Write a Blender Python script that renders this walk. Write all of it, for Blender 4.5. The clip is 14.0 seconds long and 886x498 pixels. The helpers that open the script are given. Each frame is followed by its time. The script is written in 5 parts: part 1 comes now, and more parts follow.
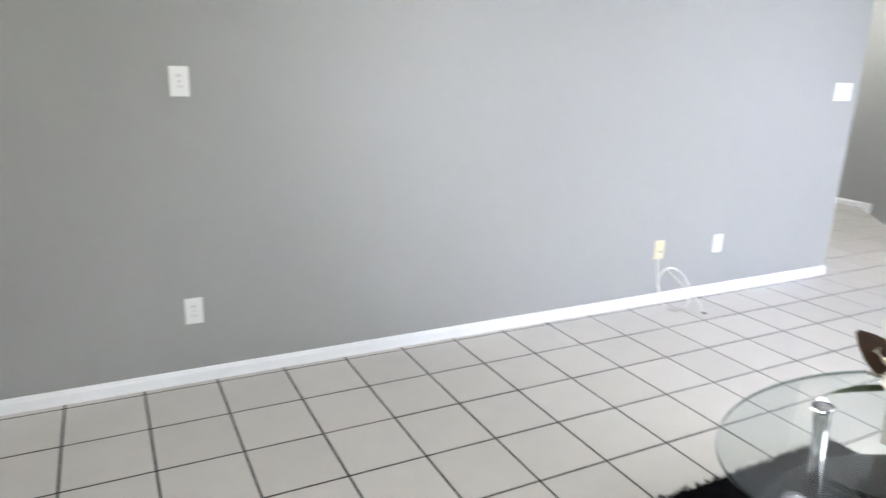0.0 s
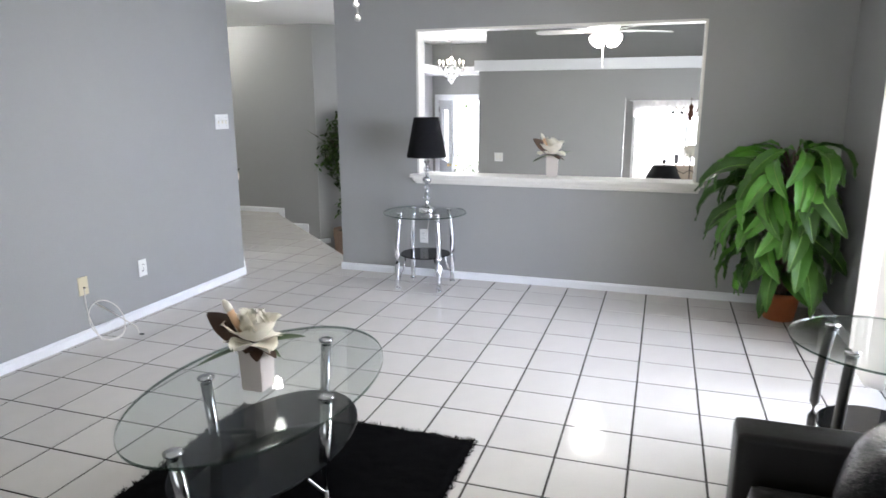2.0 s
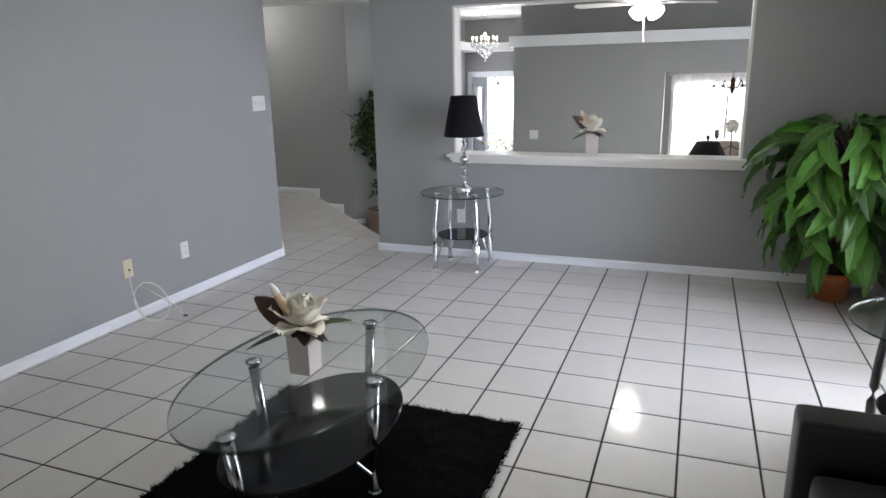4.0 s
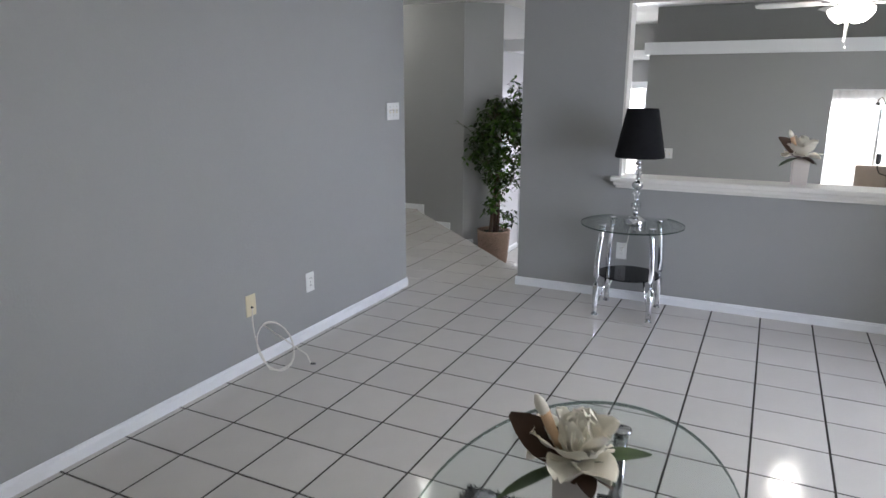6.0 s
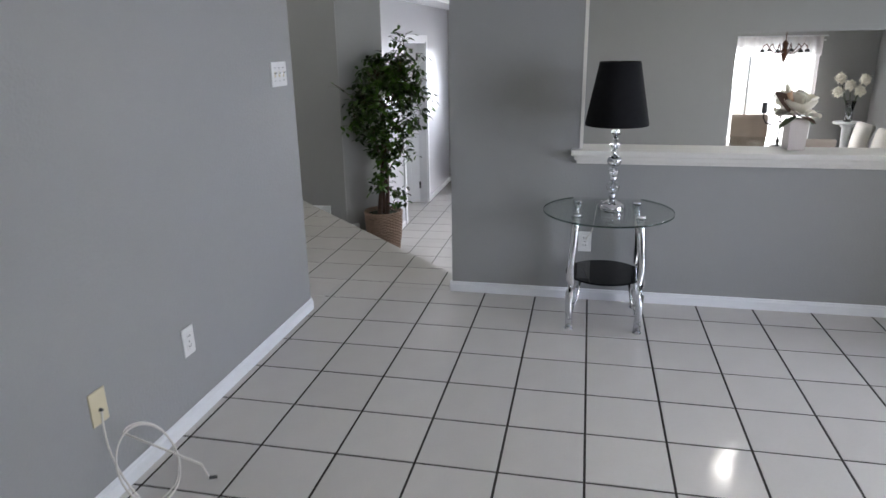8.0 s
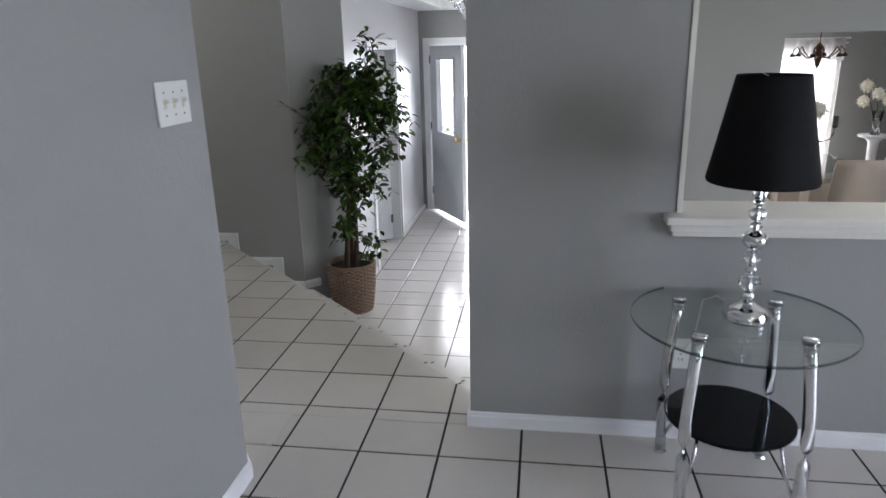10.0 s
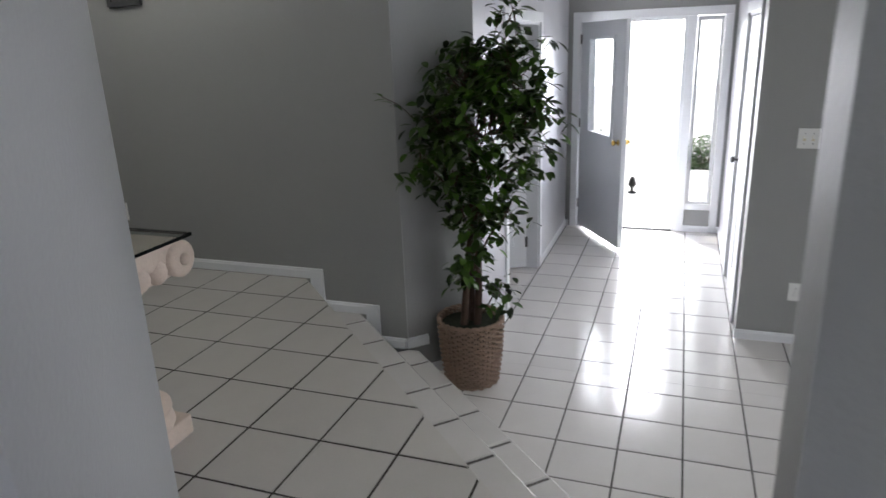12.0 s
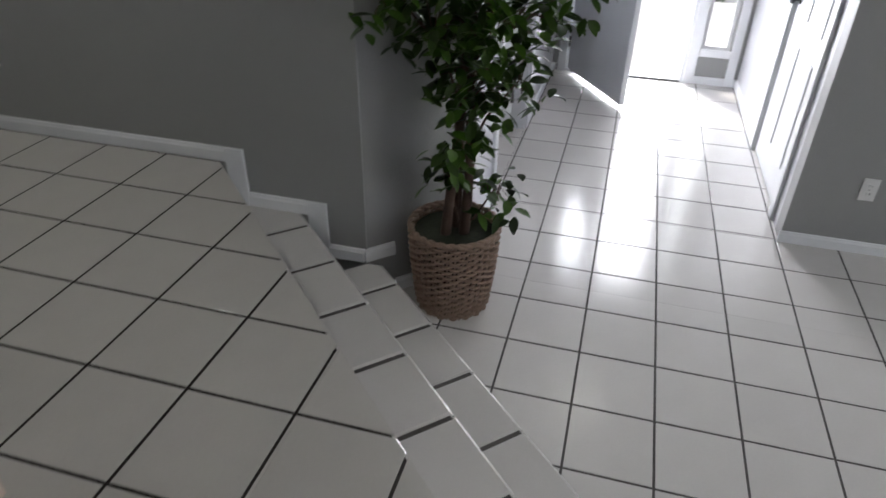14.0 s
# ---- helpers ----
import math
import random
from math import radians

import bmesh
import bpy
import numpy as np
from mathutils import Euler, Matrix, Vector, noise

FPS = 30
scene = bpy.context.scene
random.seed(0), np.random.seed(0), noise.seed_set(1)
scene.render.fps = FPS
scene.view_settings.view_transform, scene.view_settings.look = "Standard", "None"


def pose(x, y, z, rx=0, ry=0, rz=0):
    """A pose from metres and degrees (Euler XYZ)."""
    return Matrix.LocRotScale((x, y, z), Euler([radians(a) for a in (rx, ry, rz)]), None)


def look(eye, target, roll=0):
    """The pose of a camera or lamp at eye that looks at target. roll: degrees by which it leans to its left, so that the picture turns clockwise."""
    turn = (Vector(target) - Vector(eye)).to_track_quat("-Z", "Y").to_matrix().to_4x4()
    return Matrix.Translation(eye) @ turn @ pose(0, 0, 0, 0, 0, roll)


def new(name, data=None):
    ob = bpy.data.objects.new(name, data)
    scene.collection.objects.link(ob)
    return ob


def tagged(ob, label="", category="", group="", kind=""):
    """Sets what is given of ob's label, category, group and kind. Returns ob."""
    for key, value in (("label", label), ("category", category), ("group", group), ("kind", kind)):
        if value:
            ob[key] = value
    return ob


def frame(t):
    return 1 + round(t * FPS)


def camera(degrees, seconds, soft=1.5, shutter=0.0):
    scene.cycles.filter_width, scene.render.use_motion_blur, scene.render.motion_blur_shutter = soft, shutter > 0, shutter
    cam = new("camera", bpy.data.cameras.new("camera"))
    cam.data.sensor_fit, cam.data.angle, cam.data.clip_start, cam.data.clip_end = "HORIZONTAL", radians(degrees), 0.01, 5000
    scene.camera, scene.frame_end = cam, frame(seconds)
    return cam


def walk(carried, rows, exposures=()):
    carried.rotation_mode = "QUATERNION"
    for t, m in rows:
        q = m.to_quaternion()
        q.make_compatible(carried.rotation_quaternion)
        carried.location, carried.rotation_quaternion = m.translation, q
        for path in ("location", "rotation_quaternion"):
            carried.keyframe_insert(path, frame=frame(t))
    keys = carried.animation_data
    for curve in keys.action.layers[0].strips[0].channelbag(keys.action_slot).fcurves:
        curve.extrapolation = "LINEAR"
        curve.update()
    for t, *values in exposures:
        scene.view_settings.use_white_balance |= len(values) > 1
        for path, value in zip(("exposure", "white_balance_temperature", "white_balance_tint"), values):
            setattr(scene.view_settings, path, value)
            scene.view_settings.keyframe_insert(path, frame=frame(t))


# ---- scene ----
cam = camera(67.7, 14.0, shutter=0.3)
PATH = [
    (0, (0.418, 0.4, 1.384), (1.306, 2.109, 0.846), 2.0),
    (0.5, (0.371, 0.304, 1.41), (1.722, 1.675, 0.867), 2.1),
    (1, (0.324, 0.162, 1.456), (1.991, 1.129, 0.922), 2.7),
    (1.5, (0.335, 0.026, 1.464), (2.144, 0.753, 1.019), 1.0),
    (2, (0.33, -0.121, 1.464), (2.182, 0.492, 1.022), -0.2),
    (2.2, (0.37, -0.189, 1.474), (2.221, 0.411, 1.01), -0.5),
    (4.3, (0.349, 0.026, 1.469), (2.136, 0.757, 0.947), -1.4),
    (4.5, (0.395, 0.14, 1.441), (2.167, 0.9, 0.909), -1.6),
    (5, (0.559, 0.364, 1.451), (2.297, 1.213, 0.944), -1.4),
    (5.5, (0.717, 0.588, 1.449), (2.4, 1.526, 0.911), -0.4),
    (6, (0.86, 0.873, 1.458), (2.602, 1.732, 0.982), 0.1),
    (6.5, (1.046, 1.108, 1.429), (2.818, 1.865, 0.895), -0.1),
    (7, (1.247, 1.347, 1.441), (3.063, 2.039, 0.966), -0.5),
    (7.2, (1.345, 1.456, 1.434), (3.173, 2.065, 0.897), 0.5),
    (9.3, (2.666, 2.141, 1.432), (4.572, 2.331, 0.858), -2.0),
    (9.5, (2.813, 2.214, 1.42), (4.718, 2.408, 0.844), -0.1),
    (10, (3.175, 2.251, 1.42), (5.067, 2.54, 0.839), -1.4),
    (10.5, (3.603, 2.373, 1.38), (5.504, 2.609, 0.807), -0.1),
    (11, (3.928, 2.417, 1.395), (5.812, 2.727, 0.798), -0.9),
    (11.5, (4.325, 2.553, 1.362), (6.159, 3.055, 0.743), -1.6),
    (12, (4.674, 2.667, 1.322), (6.467, 3.32, 0.724), -2.2),
    (12.5, (4.998, 2.77, 1.31), (6.68, 3.655, 0.689), -2.7),
    (13, (5.212, 2.794, 1.365), (6.727, 3.859, 0.609), -0.3),
    (13.5, (5.498, 3.016, 1.235), (7.051, 3.729, 0.191), 1.9),
    (14, (5.722, 3.165, 1.2), (7.348, 3.6, 0.118), 1.2),
]
walk(cam, [(t, look(eye, target, roll)) for t, eye, target, roll in PATH],
     exposures=[(0, 1.6), (1.0, 1.2), (2.2, 0.78), (4.0, 0.26), (6.0, 0.1), (9.3, 0.0), (11.3, -0.1), (12.6, -0.28), (14.0, -0.36)])

# ---------------- world, sun, large lights ----------------
world = bpy.data.worlds.new("sky")
scene.world = world
world.use_nodes = True
wn = world.node_tree.nodes
sky = wn.new("ShaderNodeTexSky")
sky.sky_type = "NISHITA"
sky.sun_disc = False
sky.sun_elevation, sky.sun_rotation = radians(58), radians(60)
world.node_tree.links.new(sky.outputs[0], wn["Background"].inputs[0])
wn["Background"].inputs[1].default_value = 0.14

sun = new("sun", bpy.data.lights.new("sun", "SUN"))
sun.data.energy, sun.data.angle, sun.data.color = 5.0, radians(0.5), (1.0, 0.95, 0.88)
sun.matrix_world = look((0, 0, 0), (-math.cos(radians(58)) * math.sin(radians(60)), -math.cos(radians(58)) * math.cos(radians(60)), -math.sin(radians(58))))


def sky_panel(name, eye, target, w, h, watts, colour):
    """An area lamp standing in for outdoor light in one window's opening."""
    lamp = new(name, bpy.data.lights.new(name, "AREA"))
    lamp.data.shape, lamp.data.size, lamp.data.size_y = "RECTANGLE", w, h
    lamp.data.energy, lamp.data.color = watts, colour
    lamp.matrix_world = look(eye, target)
    return lamp


def bulb_light(name, place, watts, colour, size=0.05):
    lamp = new(name, bpy.data.lights.new(name, "POINT"))
    lamp.data.energy, lamp.data.color, lamp.data.shadow_soft_size = watts, colour, size
    lamp.location = place
    return lamp


DAY = (0.82, 0.85, 1.0)
patio_sky = sky_panel("patio_door_daylight", (3.66, -1.31, 1.05), (4.5, 3.2, 0.1), 1.45, 1.9, 25, (0.60, 0.70, 1.0))
patio_sky.data.spread = radians(95)
# warm fill lamp standing in for light bounced up from the patio
patio_bounce = sky_panel("patio_bounce_fill", (3.66, -1.32, 1.0), (4.1, 2.8, 1.6), 1.45, 1.9, 13, (1.0, 0.88, 0.76))
patio_bounce.data.spread = radians(150)
# fill lamp at an invented rear window, added to brighten the living room
sky_panel("rear_fill_lamp", (-2.26, 1.0, 1.4), (2.0, 1.2, 1.2), 2.2, 1.3, 12, (1.0, 0.96, 0.92))
door_sky = sky_panel("front_door_daylight", (11.66, 3.13, 0.45), (9.4, 3.0, -0.3), 0.85, 1.95, 62, (0.90, 0.92, 1.0))
door_sky.data.spread = radians(120)
sky_panel("dining_window_daylight", (12.3, -0.55, 0.4), (9.0, -0.4, 0.2), 1.5, 1.7, 70, (0.95, 0.97, 1.0))
# fill lamp for the family room, at a window added out of view
sky_panel("family_fill_lamp", (7.3, -1.95, 0.7), (7.3, 2.0, 0.3), 1.8, 1.5, 30, DAY)
WARM = (0.99, 0.98, 0.92)

# ---------------- materials ----------------


def mat(name, colour, rough=0.5, metal=0.0, vary=0.08, scale=6.0, bump=0.0, bump_scale=60.0, fine=0.04, coat=0.0, rand=0.0, spec=0.5, island=0.0):
    m = bpy.data.materials.new(name)
    m.use_nodes = True
    nt = m.node_tree
    n, l = nt.nodes, nt.links
    b = n["Principled BSDF"]
    b.inputs["Roughness"].default_value = rough
    b.inputs["Metallic"].default_value = metal
    b.inputs["Specular IOR Level"].default_value = spec
    b.inputs["Coat Weight"].default_value = coat
    geo = n.new("ShaderNodeTexCoord")
    big = n.new("ShaderNodeTexNoise")
    big.inputs["Scale"].default_value = scale
    big.inputs["Detail"].default_value = 4
    small = n.new("ShaderNodeTexNoise")
    small.inputs["Scale"].default_value = scale * 14
    small.inputs["Detail"].default_value = 3
    l.new(geo.outputs["Object"], big.inputs["Vector"])
    l.new(geo.outputs["Object"], small.inputs["Vector"])
    add = n.new("ShaderNodeMath")
    add.operation = "MULTIPLY_ADD"
    add.inputs[1].default_value = fine / max(vary, 1e-4)
    l.new(small.outputs["Fac"], add.inputs[0])
    l.new(big.outputs["Fac"], add.inputs[2])
    ramp = n.new("ShaderNodeMapRange")
    ramp.inputs["From Min"].default_value = 0.3
    ramp.inputs["From Max"].default_value = 0.7 + fine / max(vary, 1e-4)
    ramp.inputs["To Min"].default_value = 1 - vary
    ramp.inputs["To Max"].default_value = 1 + vary
    l.new(add.outputs[0], ramp.inputs["Value"])
    hsv = n.new("ShaderNodeHueSaturation")
    hsv.inputs["Color"].default_value = (*colour, 1)
    last = ramp.outputs["Result"]
    if rand:
        info = n.new("ShaderNodeObjectInfo")
        r = n.new("ShaderNodeMapRange")
        r.inputs["To Min"].default_value = 1 - rand
        r.inputs["To Max"].default_value = 1 + rand
        l.new(info.outputs["Random"], r.inputs["Value"])
        mul = n.new("ShaderNodeMath")
        mul.operation = "MULTIPLY"
        l.new(last, mul.inputs[0])
        l.new(r.outputs["Result"], mul.inputs[1])
        last = mul.outputs[0]
    if island:
        each = n.new("ShaderNodeNewGeometry")
        r = n.new("ShaderNodeMapRange")
        r.inputs["To Min"].default_value = 1 - island
        r.inputs["To Max"].default_value = 1 + island
        l.new(each.outputs["Random Per Island"], r.inputs["Value"])
        mul = n.new("ShaderNodeMath")
        mul.operation = "MULTIPLY"
        l.new(last, mul.inputs[0])
        l.new(r.outputs["Result"], mul.inputs[1])
        last = mul.outputs[0]
    l.new(last, hsv.inputs["Value"])
    l.new(hsv.outputs["Color"], b.inputs["Base Color"])
    if bump:
        bn = n.new("ShaderNodeTexNoise")
        bn.inputs["Scale"].default_value = bump_scale
        bn.inputs["Detail"].default_value = 5
        l.new(geo.outputs["Object"], bn.inputs["Vector"])
        bp = n.new("ShaderNodeBump")
        bp.inputs["Strength"].default_value = bump
        bp.inputs["Distance"].default_value = 0.004
        l.new(bn.outputs["Fac"], bp.inputs["Height"])
        l.new(bp.outputs["Normal"], b.inputs["Normal"])
    return m


def glass_mat(name, colour, rough=0.0, ior=1.45):
    m = mat(name, colour, rough, vary=0.01, fine=0.0)
    b = m.node_tree.nodes["Principled BSDF"]
    b.inputs["Transmission Weight"].default_value = 1.0
    b.inputs["IOR"].default_value = ior
    return m


def clear_mat(name, tint, gloss=0.6):
    """Thin clear sheet glass: see-through with a real mirror reflection by Fresnel."""
    m = bpy.data.materials.new(name)
    m.use_nodes = True
    n, l = m.node_tree.nodes, m.node_tree.links
    n.remove(n["Principled BSDF"])
    tr = n.new("ShaderNodeBsdfTransparent")
    tr.inputs[0].default_value = (*tint, 1)
    gl = n.new("ShaderNodeBsdfGlossy")
    gl.inputs["Roughness"].default_value = 0.01
    lw = n.new("ShaderNodeLayerWeight")
    pw = n.new("ShaderNodeMath")
    pw.operation = "POWER"
    pw.inputs[1].default_value = 4.0
    l.new(lw.outputs["Facing"], pw.inputs[0])
    fr = n.new("ShaderNodeMath")
    fr.operation = "MULTIPLY_ADD"
    fr.inputs[1].default_value, fr.inputs[2].default_value = 0.7, 0.03
    l.new(pw.outputs[0], fr.inputs[0])
    mx = n.new("ShaderNodeMixShader")
    l.new(fr.outputs[0], mx.inputs[0])
    l.new(tr.outputs[0], mx.inputs[1])
    l.new(gl.outputs[0], mx.inputs[2])
    l.new(mx.outputs[0], n["Material Output"].inputs["Surface"])
    return m


def glow_mat(name, colour, strength):
    m = mat(name, colour, 0.4, vary=0.02)
    b = m.node_tree.nodes["Principled BSDF"]
    b.inputs["Emission Color"].default_value = (*colour, 1)
    b.inputs["Emission Strength"].default_value = strength
    return m


PAINT = mat("blue_grey_wall_paint", (0.290, 0.2915, 0.288), 0.48, vary=0.03, scale=1.6, bump=0.34, bump_scale=80, fine=0.015)
# paler than PAINT: the foyer's light on its walls is put into the colour
PALE = mat("foyer_lit_lavender_paint", (0.52, 0.52, 0.55), 0.4, vary=0.03, scale=1.6, bump=0.12, bump_scale=95, fine=0.015)
CEIL = mat("white_ceiling_paint", (0.78, 0.78, 0.77), 0.8, vary=0.03, scale=3, bump=0.4, bump_scale=120, fine=0.02)
TRIM = mat("white_gloss_trim", (0.74, 0.75, 0.77), 0.35, vary=0.03, scale=5, fine=0.02)
SILLP = mat("cream_trim_paint", (0.70, 0.68, 0.64), 0.4, vary=0.05, scale=5, bump=0.05, fine=0.03)
TILE = mat("glazed_white_tile", (0.585, 0.562, 0.532), 0.11, vary=0.05, scale=7, bump=0.015, bump_scale=18, fine=0.03, rand=0.035)
TILE_LOW = mat("glazed_cool_white_tile", (0.62, 0.60, 0.58), 0.17, vary=0.05, scale=7, bump=0.02, bump_scale=18, fine=0.03, rand=0.035)
GROUT = mat("dark_grout", (0.022, 0.017, 0.014), 0.9, vary=0.35, scale=9, bump=0.4, bump_scale=200, fine=0.15)
# dark grout lightened to grey: the lower floor's reflections are in its colour
GROUT_LOW = mat("reflection_greyed_grout", (0.085, 0.078, 0.074), 0.9, vary=0.3, scale=9, bump=0.4, bump_scale=200, fine=0.15)
CHROME = mat("chrome", (0.72, 0.73, 0.75), 0.09, 1.0, vary=0.03, scale=20)
LEGMETAL = mat("satin_chrome", (0.46, 0.47, 0.48), 0.15, 1.0, vary=0.06, scale=12)
SHADE = mat("black_lamp_fabric", (0.008, 0.008, 0.009), 0.75, vary=0.2, scale=30, bump=0.15, bump_scale=400, spec=0.1)
BLACKGLASS = mat("black_glass", (0.006, 0.006, 0.007), 0.05, vary=0.1, scale=5, spec=0.18)
RUG = mat("black_shag", (0.0035, 0.0035, 0.004), 0.9, vary=0.5, scale=25, bump=1.0, bump_scale=160, fine=0.3, spec=0.03)
LEATHER = mat("black_leather", (0.009, 0.008, 0.008), 0.42, vary=0.25, scale=8, bump=0.35, bump_scale=240, fine=0.1, spec=0.3)
SEQUIN = mat("silver_sequins", (0.6, 0.6, 0.62), 0.22, 1.0, vary=0.5, scale=60, bump=0.9, bump_scale=120, fine=0.3)
GLASS = clear_mat("clear_table_glass", (0.93, 0.955, 0.945))
GLASS_EDGE = clear_mat("green_glass_edge", (0.30, 0.38, 0.35))
GLASS_DARK = clear_mat("dark_glass_edge", (0.02, 0.03, 0.03))
PANE = clear_mat("window_glass", (0.97, 0.98, 0.98))
CRYSTAL = glass_mat("crystal", (0.95, 0.96, 0.97), 0.02, 1.5)
CERAMIC = mat("ivory_ceramic", (0.60, 0.55, 0.52), 0.45, vary=0.05, scale=12, bump=0.05, fine=0.03)
PETAL = mat("white_silk_petal", (0.86, 0.82, 0.72), 0.6, vary=0.06, scale=30, bump=0.2, bump_scale=120, fine=0.04)
BUD = mat("cream_bud", (0.62, 0.42, 0.26), 0.6, vary=0.3, scale=14, fine=0.1)
LEAF_BROWN = mat("brown_magnolia_leaf", (0.060, 0.030, 0.016), 0.5, vary=0.3, scale=25, fine=0.1)
LEAF_DARK = mat("dark_magnolia_leaf", (0.045, 0.075, 0.025), 0.4, vary=0.3, scale=25, fine=0.1)
FICUS = mat("ficus_leaf", (0.027, 0.062, 0.005), 0.45, vary=0.35, scale=9, fine=0.15, island=0.8, spec=0.3)
BIGLEAF = mat("large_green_leaf", (0.05, 0.155, 0.016), 0.40, vary=0.3, scale=14, bump=0.3, bump_scale=60, fine=0.15, rand=0.6, spec=0.4)
BARK = mat("brown_trunk", (0.075, 0.045, 0.032), 0.85, vary=0.4, scale=18, bump=0.9, bump_scale=70, fine=0.2)
WICKER = mat("brown_wicker", (0.25, 0.17, 0.125), 0.7, vary=0.35, scale=22, bump=0.5, bump_scale=150, fine=0.2)
MIDRIB = mat("pale_leaf_midrib", (0.13, 0.25, 0.05), 0.4, vary=0.2, scale=20, fine=0.1)
MOSS = mat("dark_moss", (0.02, 0.025, 0.012), 0.95, vary=0.5, scale=30, bump=1.0, bump_scale=90, fine=0.3)
TERRA = mat("terracotta", (0.38, 0.11, 0.035), 0.6, vary=0.2, scale=14, bump=0.3, fine=0.1)
PLASTER = mat("aged_cream_plaster", (0.62, 0.51, 0.43), 0.75, vary=0.16, scale=11, bump=0.8, bump_scale=55, fine=0.12)
PLASTIC = mat("white_plastic", (0.72, 0.72, 0.71), 0.35, vary=0.03, scale=20)
IVORY = mat("ivory_plastic", (0.62, 0.55, 0.38), 0.4, vary=0.04, scale=20)
SLOT = mat("dark_slot", (0.02, 0.02, 0.02), 0.6)
CABLE = mat("white_cable", (0.66, 0.63, 0.58), 0.45, vary=0.05, scale=20)
DOORP = mat("pale_door_paint", (0.60, 0.615, 0.635), 0.42, vary=0.04, scale=4, fine=0.02)
BRASS = mat("brass", (0.55, 0.36, 0.10), 0.25, 1.0, vary=0.1, scale=20)
STEEL = mat("dark_steel", (0.10, 0.10, 0.10), 0.4, 0.8, vary=0.1, scale=20)
IRON = mat("black_iron", (0.012, 0.011, 0.010), 0.5, 0.4, vary=0.2, scale=20)
BRONZE = mat("bronze_metal", (0.10, 0.04, 0.022), 0.4, 0.7, vary=0.3, scale=20)
FABRIC = mat("ivory_chair_fabric", (0.62, 0.58, 0.53), 0.85, vary=0.06, scale=10, bump=0.4, bump_scale=300, fine=0.05)
TAN = mat("tan_chair_fabric", (0.42, 0.35, 0.29), 0.85, vary=0.06, scale=10, bump=0.4, bump_scale=300, fine=0.05)
CURTAIN = mat("sheer_white_curtain", (0.78, 0.76, 0.76), 0.9, vary=0.05, scale=8, fine=0.03)
CURTAIN.node_tree.nodes["Principled BSDF"].inputs["Transmission Weight"].default_value = 0.55
CURTAIN.node_tree.nodes["Principled BSDF"].inputs["Roughness"].default_value = 0.9
BLIND = mat("cream_blind", (0.76, 0.73, 0.69), 0.6, vary=0.05, scale=8, fine=0.03)
FANW = mat("white_fan_paint", (0.75, 0.75, 0.74), 0.4, vary=0.03, scale=10)
LIT = glow_mat("lit_frosted_glass", (1.0, 0.97, 0.92), 14.0)
LITD = glow_mat("lit_ceiling_lens", (1.0, 0.97, 0.92), 20.0)
CANDLE = glow_mat("lit_candle_bulb", (1.0, 0.9, 0.75), 10.0)
CONCRETE = mat("pale_concrete", (0.66, 0.64, 0.61), 0.9, vary=0.12, scale=2, bump=0.3, fine=0.08)
GRASS = mat("lawn", (0.07, 0.13, 0.03), 0.95, vary=0.35, scale=4, bump=0.8, fine=0.2)
HEDGE = mat("shrub_leaf", (0.07, 0.13, 0.035), 0.5, vary=0.4, scale=6, fine=0.2)
STUCCO = mat("cream_stucco", (0.55, 0.50, 0.44), 0.9, vary=0.08, scale=3, bump=0.3, fine=0.05)
DARKFRAME = mat("dark_picture_frame", (0.05, 0.05, 0.052), 0.5, vary=0.1, scale=10)
PRINT = mat("grey_print", (0.06, 0.06, 0.062), 0.5, vary=0.4, scale=5, fine=0.1)

# ---------------- mesh helpers ----------------


def done(bm, name, material, smooth=False):
    me = bpy.data.meshes.new(name)
    if smooth:
        for f in bm.faces:
            f.smooth = True
    bm.to_mesh(me)
    bm.free()
    me.materials.append(material)
    return me


def part(name, bm, material, parent, label="", smooth=False, at=None):
    ob = new(name, done(bm, name, material, smooth))
    ob.parent = parent
    if at is not None:
        ob.matrix_basis = at
    if label:
        ob["label"] = label
    return ob


def thing(name, place, label, category, group="", turn=0.0):
    ob = new(name)
    ob.empty_display_size = 0.05
    ob.matrix_basis = pose(*place, 0, 0, turn)
    return tagged(ob, label, category, group)


def struct(name, bm, material, label, category, smooth=False):
    return tagged(new(name, done(bm, name, material, smooth)), label, category, kind="structure")


def box(bm, lo, hi, bevel=0.0, seg=2):
    m = Matrix.LocRotScale([(a + b) / 2 for a, b in zip(lo, hi)], None, [b - a for a, b in zip(lo, hi)])
    r = bmesh.ops.create_cube(bm, size=1.0, matrix=m)
    if bevel:
        es = list({e for v in r["verts"] for e in v.link_edges})
        bmesh.ops.bevel(bm, geom=es, offset=bevel, segments=seg, affect="EDGES", profile=0.6)
    return bm


def boxes(*pairs, bevel=0.0):
    bm = bmesh.new()
    for lo, hi in pairs:
        box(bm, lo, hi, bevel)
    return bm


def lathe(profile, n=24, bm=None, at=(0, 0, 0), sx=1.0, sy=1.0):
    """Turn (radius, height) pairs round the upright axis."""
    bm = bm or bmesh.new()
    rings = []
    for r, z in profile:
        rings.append([bm.verts.new((at[0] + sx * r * math.cos(2 * math.pi * k / n), at[1] + sy * r * math.sin(2 * math.pi * k / n), at[2] + z)) for k in range(n)])
    for a, b in zip(rings, rings[1:]):
        for k in range(n):
            bm.faces.new((a[k], a[(k + 1) % n], b[(k + 1) % n], b[k]))
    bm.faces.new(list(reversed(rings[0])))
    bm.faces.new(rings[-1])
    return bm


